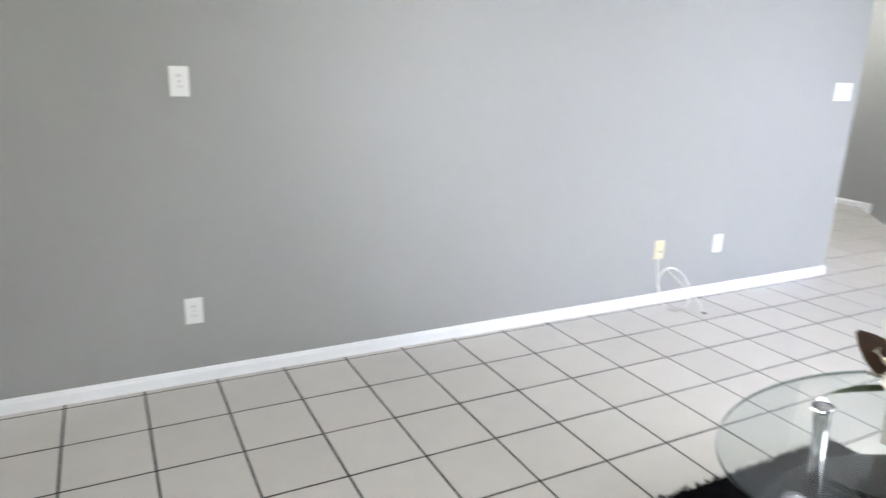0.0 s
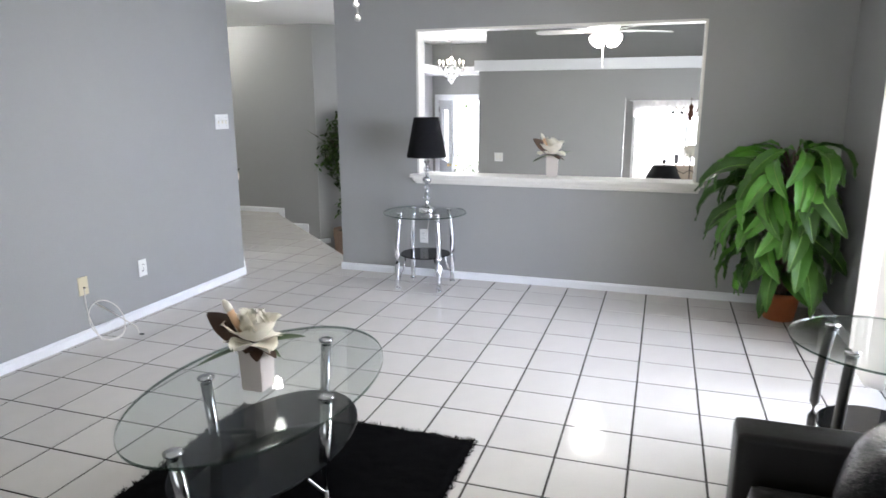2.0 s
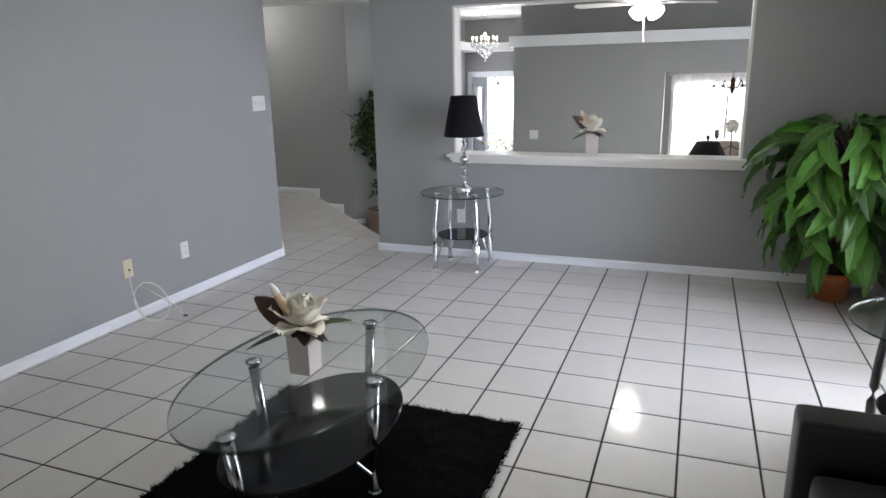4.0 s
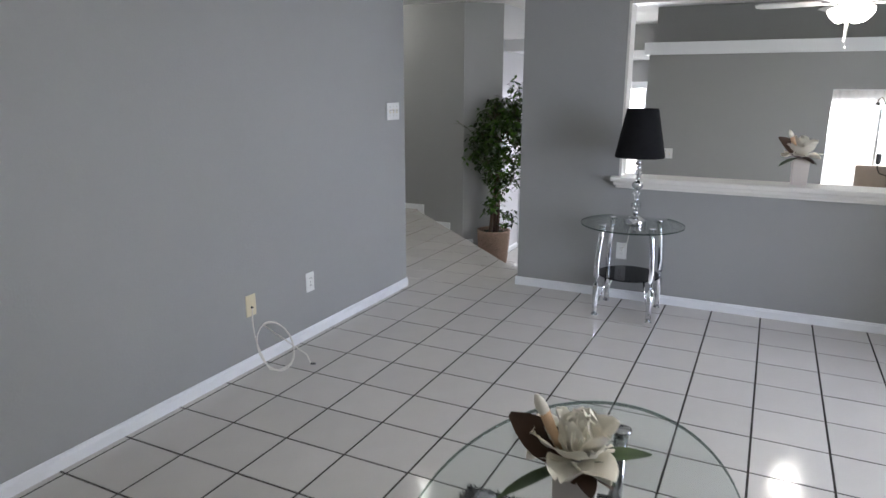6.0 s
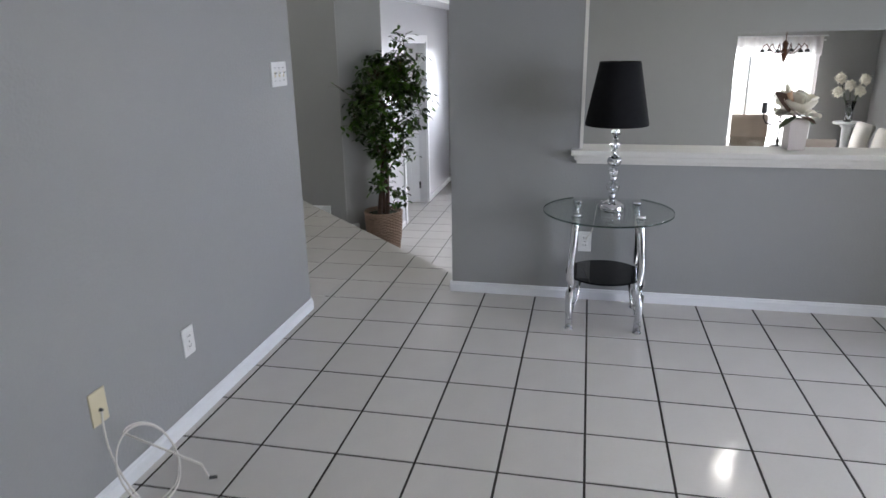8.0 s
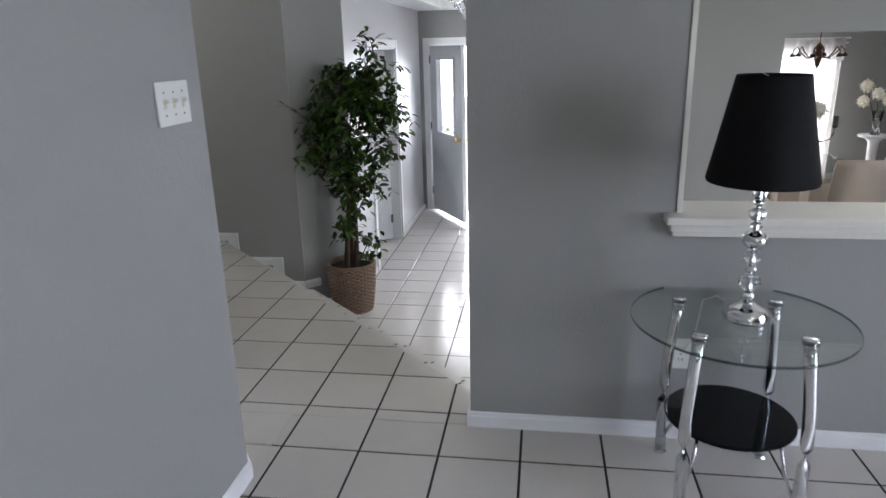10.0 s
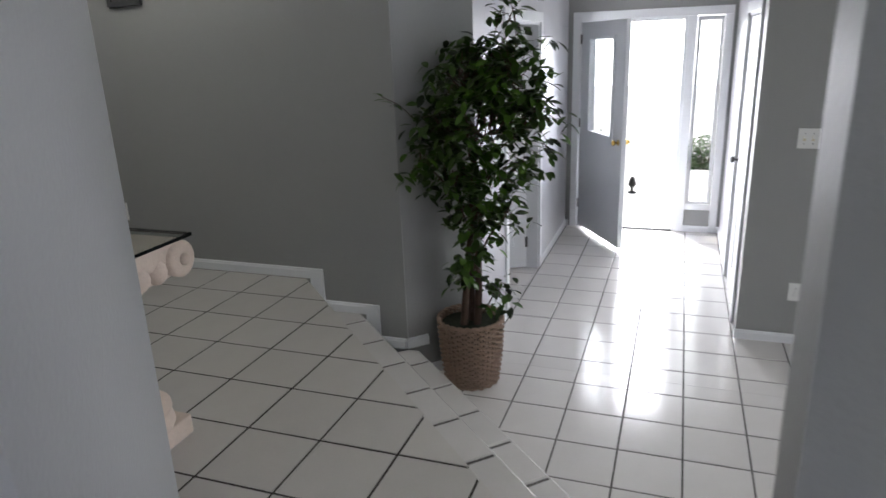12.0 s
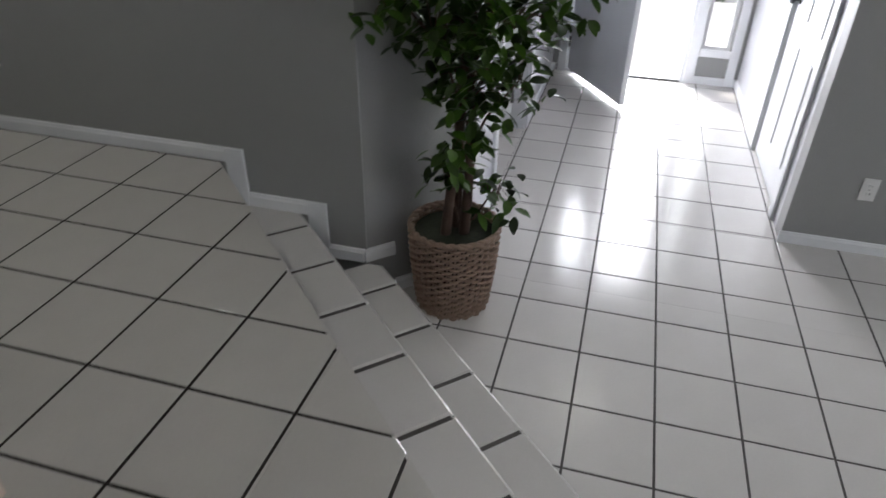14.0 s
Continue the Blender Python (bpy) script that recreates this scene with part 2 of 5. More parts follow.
def tube(points, radius, n=8, bm=None, taper=None):
    """A round bar along points."""
    bm = bm or bmesh.new()
    pts = [Vector(p) for p in points]
    rings = []
    for i, p in enumerate(pts):
        d = (pts[min(i + 1, len(pts) - 1)] - pts[max(i - 1, 0)]).normalized()
        q = d.to_track_quat("Z", "Y")
        r = radius if taper is None else radius + (taper - radius) * i / (len(pts) - 1)
        rings.append([bm.verts.new(p + q @ Vector((r * math.cos(2 * math.pi * k / n), r * math.sin(2 * math.pi * k / n), 0))) for k in range(n)])
    for a, b in zip(rings, rings[1:]):
        for k in range(n):
            bm.faces.new((a[k], a[(k + 1) % n], b[(k + 1) % n], b[k]))
    bm.faces.new(list(reversed(rings[0])))
    bm.faces.new(rings[-1])
    return bm


def ball(bm, at, r, sub=2, squash=1.0):
    return bmesh.ops.create_icosphere(bm, subdivisions=sub, radius=r, matrix=Matrix.Translation(at) @ Matrix.Diagonal((1, 1, squash, 1)))


def leaf(bm, base, way, up, length, width, droop=0.25, fold=0.15, n=5):
    """A folded, drooping pointed leaf of quads."""
    base, way, up = Vector(base), Vector(way).normalized(), Vector(up)
    side = way.cross(up)
    side = side.normalized() if side.length > 1e-4 else Vector((1, 0, 0))
    nor = side.cross(way).normalized()
    rows = []
    for i in range(n + 1):
        u = i / n
        w = width * 0.5 * (math.sin(math.pi * min(u * 0.93 + 0.04, 1.0)) ** 0.8)
        c = base + way * (length * u) - nor * (droop * length * u * u)
        rows.append((bm.verts.new(c - side * w + nor * fold * w), bm.verts.new(c), bm.verts.new(c + side * w + nor * fold * w)))
    for a, b in zip(rows, rows[1:]):
        bm.faces.new((a[0], a[1], b[1], b[0]))
        bm.faces.new((a[1], a[2], b[2], b[1]))
    return bm


def prism(poly, z0, z1, bm=None, inset=0.0, lip=0.0):
    """An upright prism on a convex outline; with inset, its upper rim is chamfered."""
    bm = bm or bmesh.new()
    cx = sum(p[0] for p in poly) / len(poly)
    cy = sum(p[1] for p in poly) / len(poly)
    rows = [[bm.verts.new((x, y, z0)) for x, y in poly]]
    if inset:
        rows.append([bm.verts.new((x, y, z1 - lip)) for x, y in poly])
        top = []
        for x, y in poly:
            d = math.hypot(x - cx, y - cy) or 1
            k = max(0.0, 1 - inset * 1.4 / d)
            top.append(bm.verts.new((cx + (x - cx) * k, cy + (y - cy) * k, z1)))
        rows.append(top)
    else:
        rows.append([bm.verts.new((x, y, z1)) for x, y in poly])
    m = len(poly)
    for a, b in zip(rows, rows[1:]):
        for k in range(m):
            bm.faces.new((a[k], a[(k + 1) % m], b[(k + 1) % m], b[k]))
    bm.faces.new(rows[-1])
    return bm


def clip(poly, a, b, c):
    """The part of a convex outline where a x + b y <= c."""
    out = []
    for p, q in zip(poly, poly[1:] + poly[:1]):
        dp, dq = a * p[0] + b * p[1] - c, a * q[0] + b * q[1] - c
        if dp <= 0:
            out.append(p)
        if dp * dq < 0:
            t = dp / (dp - dq)
            out.append((p[0] + (q[0] - p[0]) * t, p[1] + (q[1] - p[1]) * t))
    return out


def area(poly):
    return 0.5 * sum(p[0] * q[1] - q[0] * p[1] for p, q in zip(poly, poly[1:] + poly[:1]))


# ---------------- the large structure ----------------
LOW = -0.586      # foyer, family and dining floors
TOP = 2.38        # ceilings
LWY = 3.24        # living room's long wall
PWX = 5.45        # wall with the pass-through
PWE = 2.505       # its free end
RWY = -1.27       # patio wall
BWX = 7.92        # back wall of the platform
FWX = 11.5        # front door wall
FLY = 3.76        # foyer's wall with the side doorway
FWL = 9.0         # family room's far wall
STEPS = (3.18, 3.54, 3.90)   # x - y of the three nosings

C1, C2 = (5.035, LWY), (5.745, 3.778)   # the wall's angled return
bm = boxes(((-2.3, LWY, -0.02), (4.97, LWY + 0.12, TOP)))
prism([C1, C2, (C2[0] - 0.13, C2[1] + 0.055), (4.97, LWY + 0.12), (4.97, LWY)], -0.02, TOP, bm)
box(bm, (C2[0] - 0.13, C2[1] + 0.055, -0.02), (C2[0], 7.78, TOP))
prism([C2, (C2[0], C2[1] + 0.055), (C2[0] - 0.13, C2[1] + 0.055)], -0.02, TOP, bm)
struct("wall_long", bm, PAINT, "long blue-grey painted living room wall", "wall")
T = 0.14
struct("wall_pass_through", boxes(
    ((PWX, RWY - 0.12, -0.62), (PWX + T, PWE, 0.80)),
    ((PWX, RWY - 0.12, 2.0), (PWX + T, PWE, TOP)),
    ((PWX, 1.79, 0.80), (PWX + T, PWE, 2.0)),
    ((PWX, RWY - 0.12, 0.80), (PWX + T, -0.36, 2.0))), PAINT, "blue-grey wall with a wide pass-through opening", "wall")
# patio wall with its glass door opening
struct("wall_patio", boxes(
    ((4.42, RWY - 0.12, -0.02), (PWX, RWY, TOP)),
    ((-2.3, RWY - 0.12, -0.02), (2.9, RWY, TOP)),
    ((2.9, RWY - 0.12, 2.05), (4.42, RWY, TOP))), PAINT, "blue-grey wall beside the patio door", "wall")
# unseen wall; its window opening is made up for the rear fill lamp
struct("wall_rear", boxes(
    ((-2.42, RWY - 0.12, -0.02), (-2.3, LWY + 0.12, 0.75)),
    ((-2.42, RWY - 0.12, 2.05), (-2.3, LWY + 0.12, TOP)),
    ((-2.42, RWY - 0.12, 0.75), (-2.3, -0.1, 2.05)),
    ((-2.42, 2.1, 0.75), (-2.3, LWY + 0.12, 2.05))), PAINT, "unseen blue-grey rear wall with an added window", "wall")
# platform room
struct("wall_platform_back", boxes(((BWX, 4.09, -0.62), (BWX + 0.12, 7.9, TOP))), PAINT, "blue-grey platform back wall", "wall")
struct("wall_platform_side", boxes(((5.49, 7.78, -0.02), (BWX, 7.9, TOP))), PAINT, "blue-grey wall closing the platform room", "wall")
A, B = (BWX, 4.10), (8.265, 3.755)
struct("wall_chamfer", prism([A, B, (8.35, 3.84), (BWX + 0.12, 4.27), (BWX + 0.001, 4.2)], -0.62, TOP), PAINT, "blue-grey angled wall behind the tall plant", "wall")
# foyer walls
struct("wall_foyer_side", boxes(
    ((8.27, FLY, -0.62), (9.0, FLY + 0.12, TOP)),
    ((10.08, FLY, -0.62), (FWX + 0.14, FLY + 0.12, TOP)),
    ((9.0, FLY, 1.44), (10.08, FLY + 0.12, TOP))), PALE, "pale foyer wall with a doorway", "wall")
struct("wall_front", boxes(
    ((FWX, 3.64, -0.62), (FWX + 0.14, FLY, TOP)),
    ((FWX, 2.12, 1.47), (FWX + 0.14, 3.64, TOP)),
    ((FWX, 2.12, -0.62), (FWX + 0.14, 2.34, 1.47)),
    ((FWX, 2.58, -0.62), (FWX + 0.14, 2.66, 1.47)),
    ((FWX, 2.34, -0.62), (FWX + 0.14, 2.58, -0.36))), PAINT, "blue-grey front wall with door and sidelight openings", "wall")
struct("wall_closet", boxes(
    ((FWL + 0.12, 2.12, -0.62), (9.30, 2.24, 1.82)),
    ((FWL + 0.5, 2.12, 1.82), (9.30 + 0.3, 2.24, TOP)),
    ((10.2, 2.12, -0.62), (FWX, 2.24, TOP)),
    ((9.30, 2.12, 1.44), (10.2, 2.24, 1.82)),
    ((9.60, 2.12, 1.82), (10.2, 2.24, TOP))), PALE, "pale foyer wall with a closet door", "wall")
struct("wall_family_far", boxes(
    ((FWL, 0.36, -0.62), (FWL + 0.12, 2.243, 1.82)),
    ((FWL, -2.0, -0.62), (FWL + 0.12, -1.35, 1.82)),
    ((FWL, -1.35, 1.475), (FWL + 0.12, 0.36, 1.82)),
    ((FWL + 0.38, -2.0, 1.82), (FWL + 0.5, 2.243, TOP))), PAINT, "blue-grey family room wall with a wide doorway", "wall")
# out of view; the window opening is added for the family fill lamp
struct("wall_family_side", boxes(
    ((PWX + T, -2.12, -0.62), (6.35, -2.0, TOP)), ((8.25, -2.12, -0.62), (FWL + 0.5, -2.0, TOP)),
    ((6.35, -2.12, -0.62), (8.25, -2.0, -0.1)), ((6.35, -2.12, 1.5), (8.25, -2.0, TOP))), PAINT, "unseen blue-grey family room side wall with an added window", "wall")
struct("wall_dining", boxes(
    ((12.2, -1.34, -0.62), (12.32, -2.2, 1.9)), ((12.2, 0.4, -0.62), (12.32, 2.1, 1.9)),
    ((12.2, -1.34, -0.62), (12.32, 0.4, -0.45)), ((12.2, -1.34, 1.35), (12.32, 0.4, 1.9)),
    ((FWL + 0.5, -2.2, -0.62), (12.2, -2.08, 1.9)), ((FWL + 0.12, 1.98, -0.62), (12.2, 2.1, 1.9))), PAINT, "blue-grey dining room walls with a window", "wall")
struct("ledge_family", boxes(((FWL - 0.03, -2.0, 1.82), (FWL + 0.38, 2.30, 1.955)), bevel=0.006), TRIM, "white plant ledge along the family room wall", "ledge")
bm = boxes(((8.30, FLY - 0.34, 1.86), (FWX - 0.3, FLY, 1.99)), ((FWX - 0.3, 2.24, 1.86), (FWX, FLY, 1.99)), bevel=0.006)
struct("ledge_foyer", bm, TRIM, "white plant ledge round the foyer", "ledge")
struct("ceiling", boxes(((-2.42, RWY - 0.12, TOP), (PWX + T, 7.9, TOP + 0.1)), ((PWX + T, -2.12, TOP), (FWX + 0.14, 7.9, TOP + 0.1))), CEIL, "white textured ceiling", "ceiling")
struct("ceiling_dining", boxes(((FWL + 0.5, -2.2, 1.9), (12.32, 2.1, 2.0))), CEIL, "white dining room ceiling", "ceiling")
# room behind the side doorway
struct("wall_side_room", boxes(((8.6, 5.6, -0.62), (11.6, 5.72, 1.7)), ((8.48, FLY + 0.12, -0.62), (8.6, 5.72, 1.7)), ((11.6, FLY + 0.12, -0.62), (11.72, 5.72, 1.7)), ((8.48, FLY + 0.12, 1.7), (11.72, 5.72, 1.8))), PALE, "pale walls of the room behind the doorway", "wall")
struct("wall_closet_inside", boxes(((9.12, 1.4, -0.62), (10.4, 1.5, 1.7)), ((10.3, 1.5, -0.62), (10.4, 2.12, 1.7)), ((9.14, 1.5, 1.6), (10.3, 2.12, 1.7))), PALE, "pale closet interior", "wall")


def baseboard(name, a, b, z, h=0.062, d=0.014, label="white baseboard"):
    """A moulded board along the floor from a to b; its face is to the right of the way from a to b."""
    a, b = Vector((*a, 0)), Vector((*b, 0))
    way = (b - a).normalized()
    out = Vector((way.y, -way.x, 0))
    bm = bmesh.new()
    prof = [(0, 0), (d, 0), (d, h * 0.72), (d * 0.62, h * 0.84), (d * 0.55, h * 0.93), (d * 0.2, h), (0, h)]
    rings = [[bm.verts.new(p + out * u + Vector((0, 0, z + v))) for u, v in prof] for p in (a, b)]
    n = len(prof)
    for k in range(n):
        bm.faces.new((rings[0][k], rings[1][k], rings[1][(k + 1) % n], rings[0][(k + 1) % n]))
    bm.faces.new(rings[0])
    bm.faces.new(list(reversed(rings[1])))
    bmesh.ops.recalc_face_normals(bm, faces=bm.faces)
    return struct(name, bm, TRIM, label, "baseboard")


baseboard("baseboard", (-2.3, LWY), (5.035, LWY), 0)
baseboard("baseboard", C1, C2, 0)
baseboard("baseboard", C2, (C2[0], 7.78), 0)
baseboard("baseboard", (C2[0] + 0.014, 7.78), (BWX - 0.014, 7.78), 0)
baseboard("baseboard", (PWX, PWE + 0.012), (PWX, RWY), 0)
baseboard("baseboard", (PWX + T, PWE), (PWX, PWE), 0)
baseboard("baseboard", (PWX, RWY), (4.5, RWY), 0)
baseboard("baseboard", (2.82, RWY), (-2.3, RWY), 0)
baseboard("baseboard", (BWX, 7.78), (BWX, BWX - STEPS[0] - 0.12), 0)
baseboard("baseboard", (BWX, BWX - STEPS[0] - 0.12), (BWX, BWX - STEPS[1] - 0.115), LOW * 2 / 3 + 0.195)
baseboard("baseboard", (BWX, BWX - STEPS[1] - 0.115), A, LOW * 2 / 3)
baseboard("baseboard", A, (8.02, 4.0), LOW * 2 / 3)
baseboard("baseboard", (8.02, 4.0), B, LOW)
baseboard("baseboard", B, (8.91, FLY), LOW)
baseboard("baseboard", (10.17, FLY), (FWX, FLY), LOW)
baseboard("baseboard", (FWX, FLY), (FWX, 3.73), LOW)
baseboard("baseboard", (FWX, 2.66), (FWX, 2.24), LOW)
baseboard("baseboard", (FWX, 2.24), (10.28, 2.24), LOW)
baseboard("baseboard", (FWL, 2.252), (FWL, 0.36), LOW)
baseboard("baseboard", (FWL, -1.35), (FWL, -2.0), LOW)
baseboard("baseboard", (PWX + T, -2.0), (PWX + T, 1.6), LOW)
for x, y0, z0 in ((BWX, BWX - STEPS[0] - 0.12, LOW / 3), (BWX, BWX - STEPS[1] - 0.115, LOW * 2 / 3)):
    struct("trim", boxes(((x - 0.016, y0 - 0.008, z0), (x, y0 + 0.075, z0 + 0.195 + 0.062))), TRIM, "white baseboard return at the step", "trim")

# pass-through sill with its moulded apron
bm = bmesh.new()
box(bm, (PWX - 0.075, -0.415, 0.84), (PWX + T + 0.05, 1.835, 0.868), 0.006)
box(bm, (PWX - 0.048, -0.395, 0.811), (PWX - 0.001, 1.818, 0.84), 0.008)
box(bm, (PWX - 0.026, -0.385, 0.79), (PWX - 0.001, 1.806, 0.811), 0.005)
box(bm, (PWX + T + 0.001, -0.40, 0.79), (PWX + T + 0.03, 1.84, 0.835), 0.005)
struct("sill_pass_through", bm, SILLP, "cream painted sill of the pass-through", "sill")
struct("trim", boxes(((PWX - 0.004, 1.775, 0.868), (PWX + T + 0.004, 1.792, 2.0)), ((PWX - 0.004, -0.362, 0.868), (PWX + T + 0.004, -0.345, 2.0)), ((PWX - 0.004, -0.345, 1.985), (PWX + T + 0.004, 1.775, 2.002))), SILLP, "pale lining of the pass-through opening", "trim")


def casing(name, axis, at, lo, hi, z0, z1, side, w=0.075, d=0.018):
    """Flat moulded boards round a doorway in a wall of constant x or y."""
    bm = bmesh.new()

    def bar(a0, a1, zz0, zz1):
        p, q = (at, at + side * d) if side > 0 else (at + side * d, at)
        if axis == "x":
            box(bm, (p, a0, zz0), (q, a1, zz1), 0.005)
        else:
            box(bm, (a0, p, zz0), (a1, q, zz1), 0.005)
    bar(lo - w, lo, z0, z1 + w)
    bar(hi, hi + w, z0, z1 + w)
    bar(lo, hi, z1, z1 + w)
    return struct(name, bm, TRIM, "white moulded door casing", "trim")


casing("trim", "y", FLY, 9.0, 10.08, LOW, 1.44, -1)
casing("trim", "y", 2.24, 9.30, 10.2, LOW, 1.44, 1)
struct("trim", boxes(
    ((FWX - 0.018, 3.64, LOW), (FWX, 3.71, 1.545)), ((FWX - 0.018, 2.27, 1.47), (FWX, 3.64, 1.545)),
    ((FWX - 0.018, 2.58, LOW), (FWX, 2.66, 1.47)), ((FWX - 0.018, 2.27, LOW), (FWX, 2.34, 1.47)),
    ((FWX - 0.012, 2.34, -0.36), (FWX, 2.58, -0.30)),
    ((FWX, 3.60, LOW), (FWX + 0.14, 3.64, 1.47)), ((FWX, 2.66, LOW), (FWX + 0.14, 2.69, 1.47)), ((FWX, 2.69, 1.44), (FWX + 0.14, 3.60, 1.47)), bevel=0.004), TRIM, "white frame of the front door and sidelight", "trim")
struct("trim", boxes(((9.0, FLY, LOW), (9.018, FLY + 0.12, 1.44)), ((10.062, FLY, LOW), (10.08, FLY + 0.12, 1.44)), ((9.018, FLY, 1.422), (10.062, FLY + 0.12, 1.44)),
                     ((9.30, 2.12, LOW), (9.318, 2.24, 1.44)), ((10.182, 2.12, LOW), (10.2, 2.24, 1.44)), ((9.318, 2.12, 1.422), (10.182, 2.24, 1.44))), TRIM, "white door jambs", "trim")

# ---------------- doors and windows ----------------


def panel_door(name, w, h, label, material, lite=None, knob=BRASS, hinge_left=True, panels=True, thick=0.042):
    """A slab in its own axes: hinged at x = 0, along +x, upright, with raised panels, hinges and knobs."""
    d = thing(name, (0, 0, 0), label, "door")
    tagged(d, kind="structure")
    t = thick / 2
    bm = bmesh.new()
    if lite:
        x0, x1, z0, z1 = lite
        for lo, hi in (((0, -t, 0), (w, t, z0)), ((0, -t, z1), (w, t, h)), ((0, -t, z0), (x0, t, z1)), ((x1, -t, z0), (w, t, z1))):
            box(bm, lo, hi)
    else:
        box(bm, (0, -t, 0), (w, t, h), 0.003)
    part("slab", bm, material, d)
    if lite:
        fr = bmesh.new()
        for s in (-1, 1):
            y0, y1 = (t, t + 0.012) if s > 0 else (-t - 0.012, -t)
            box(fr, (x0 - 0.03, y0, z0 - 0.03), (x0 + 0.008, y1, z1 + 0.03), 0.004)
            box(fr, (x1 - 0.008, y0, z0 - 0.03), (x1 + 0.03, y1, z1 + 0.03), 0.004)
            box(fr, (x0 + 0.008, y0, z0 - 0.03), (x1 - 0.008, y1, z0 + 0.008), 0.004)
            box(fr, (x0 + 0.008, y0, z1 - 0.008), (x1 - 0.008, y1, z1 + 0.03), 0.004)
        part("lite_frame", fr, material, d)
        pane = part("pane", boxes(((x0, -0.003, z0), (x1, 0.003, z1))), PANE, d, "clear glass pane")
        pane.visible_shadow = False
    elif panels:
        for c in (0, 1):
            xa, xb = (0.11 + c * (w / 2 - 0.055), w / 2 - 0.055 + c * (w / 2 - 0.055))
            for za, zb in ((0.2, 0.78), (0.92, 1.52), (1.64, 1.88)):
                p = bmesh.new()
                for s in (-1, 1):
                    y0, y1 = (t - 0.001, t + 0.007) if s > 0 else (-t - 0.007, -t + 0.001)
                    box(p, (xa, y0, za * h / 2.03), (xb, y1, zb * h / 2.03), 0.006)
                part("panel", p, material, d)
    for hz in (0.18, h / 2, h - 0.2):
        part("hinge", boxes(((-0.012, -t - 0.008, hz), (0.012, t + 0.004, hz + 0.09)), bevel=0.002), STEEL, d, "dark steel hinge")
    for s in (-1, 1):
        k = part("knob", lathe([(0.026, 0), (0.026, 0.006), (0.009, 0.012), (0.009, 0.028), (0.022, 0.036), (0.027, 0.048), (0.02, 0.06), (0.006, 0.064)], 16), knob, d, "round metal door knob", True)
        k.matrix_basis = pose(w - 0.065, s * t, 0.96, -90 * s, 0, 0)
    return d


front = panel_door("door_front", 0.93, 2.0, "pale grey front door with tall glass pane, standing open", DOORP, lite=(0.21, 0.72, 0.99, 1.85))
front.matrix_basis = pose(FWX - 0.022, 3.605, LOW + 0.036, 0, 0, 180 + 31)
part("deadbolt", lathe([(0.03, 0), (0.03, 0.01), (0.012, 0.014), (0.012, 0.03)], 16), BRASS, front, "brass deadbolt").matrix_basis = pose(0.865, 0.021, 1.12, -90, 0, 0)
side = panel_door("door_side", 1.0, 1.99, "white six-panel door standing open inside the doorway", TRIM)
side.matrix_basis = pose(10.055, FLY + 0.105, LOW + 0.012, 0, 0, 122)
clos = panel_door("door_closet", 0.86, 1.99, "white panelled closet door, shut, with dark knob", TRIM, knob=STEEL)
clos.matrix_basis = pose(9.322, 2.21, LOW + 0.012, 0, 0, 0)

win = thing("window_sidelight", (FWX + 0.07, 2.46, LOW), "tall narrow clear sidelight beside the front door", "window")
tagged(win, kind="structure")
part("window_frame", boxes(((-0.02, -0.115, 0.26), (0.02, -0.085, 2.05)), ((-0.02, 0.085, 0.26), (0.02, 0.115, 2.05)), ((-0.02, -0.085, 0.26), (0.02, 0.085, 0.30)), ((-0.02, -0.085, 2.01), (0.02, 0.085, 2.05))), TRIM, win)
pn = part("pane", boxes(((-0.003, -0.085, 0.30), (0.003, 0.085, 2.01))), PANE, win)
pn.visible_shadow = False
struct("threshold", boxes(((FWX - 0.02, 2.69, LOW - 0.01), (FWX + 0.16, 3.60, LOW + 0.018)), bevel=0.006), STEEL, "low metal front door threshold", "threshold")


def framed_window(name, w, h, label, bars=(), rails=()):
    """A window in its own axes, w along x, h up, centred on its sill's middle."""
    o = thing(name, (0, 0, 0), label, "window")
    tagged(o, kind="structure")
    f = bmesh.new()
    for lo, hi in (((-w / 2, -0.03, 0), (-w / 2 + 0.05, 0.03, h)), ((w / 2 - 0.05, -0.03, 0), (w / 2, 0.03, h)), ((-w / 2 + 0.05, -0.03, 0), (w / 2 - 0.05, 0.03, 0.05)), ((-w / 2 + 0.05, -0.03, h - 0.05), (w / 2 - 0.05, 0.03, h))):
        box(f, lo, hi)
    part("window_frame", f, TRIM, o)
    xs = [-w / 2 + 0.05, *bars, w / 2 - 0.05]
    for k, x in enumerate(bars):
        part("mullion", boxes(((x - 0.02, -0.025, 0.05), (x + 0.02, 0.025, h - 0.05))), TRIM, o)
    for a, b in zip(xs, xs[1:]):
        p = part("pane", boxes(((a + 0.02, -0.003, 0.05), (b - 0.02, 0.003, h - 0.05))), PANE, o)
        p.visible_shadow = False
    return o


pd = framed_window("window_patio_door", 1.52, 2.05, "white framed sliding glass patio door", bars=(0.0,))
pd.matrix_basis = pose(3.66, RWY - 0.07, 0)
# made-up window around the rear fill lamp
framed_window("added_rear_window", 2.2, 1.3, "added unseen rear window, white framed, for fill light", bars=(0.0,)).matrix_basis = pose(-2.36, 1.0, 0.75, 0, 0, 90)
# added window that goes with the family fill lamp
framed_window("added_family_window", 1.9, 1.6, "added unseen family room window, white framed, for fill light", bars=(0.0,)).matrix_basis = pose(7.3, -2.06, -0.1)
framed_window("window_dining", 1.74, 1.8, "bright dining room window behind a sheer curtain", bars=(0.0,)).matrix_basis = pose(12.26, -0.47, -0.45, 0, 0, 90)
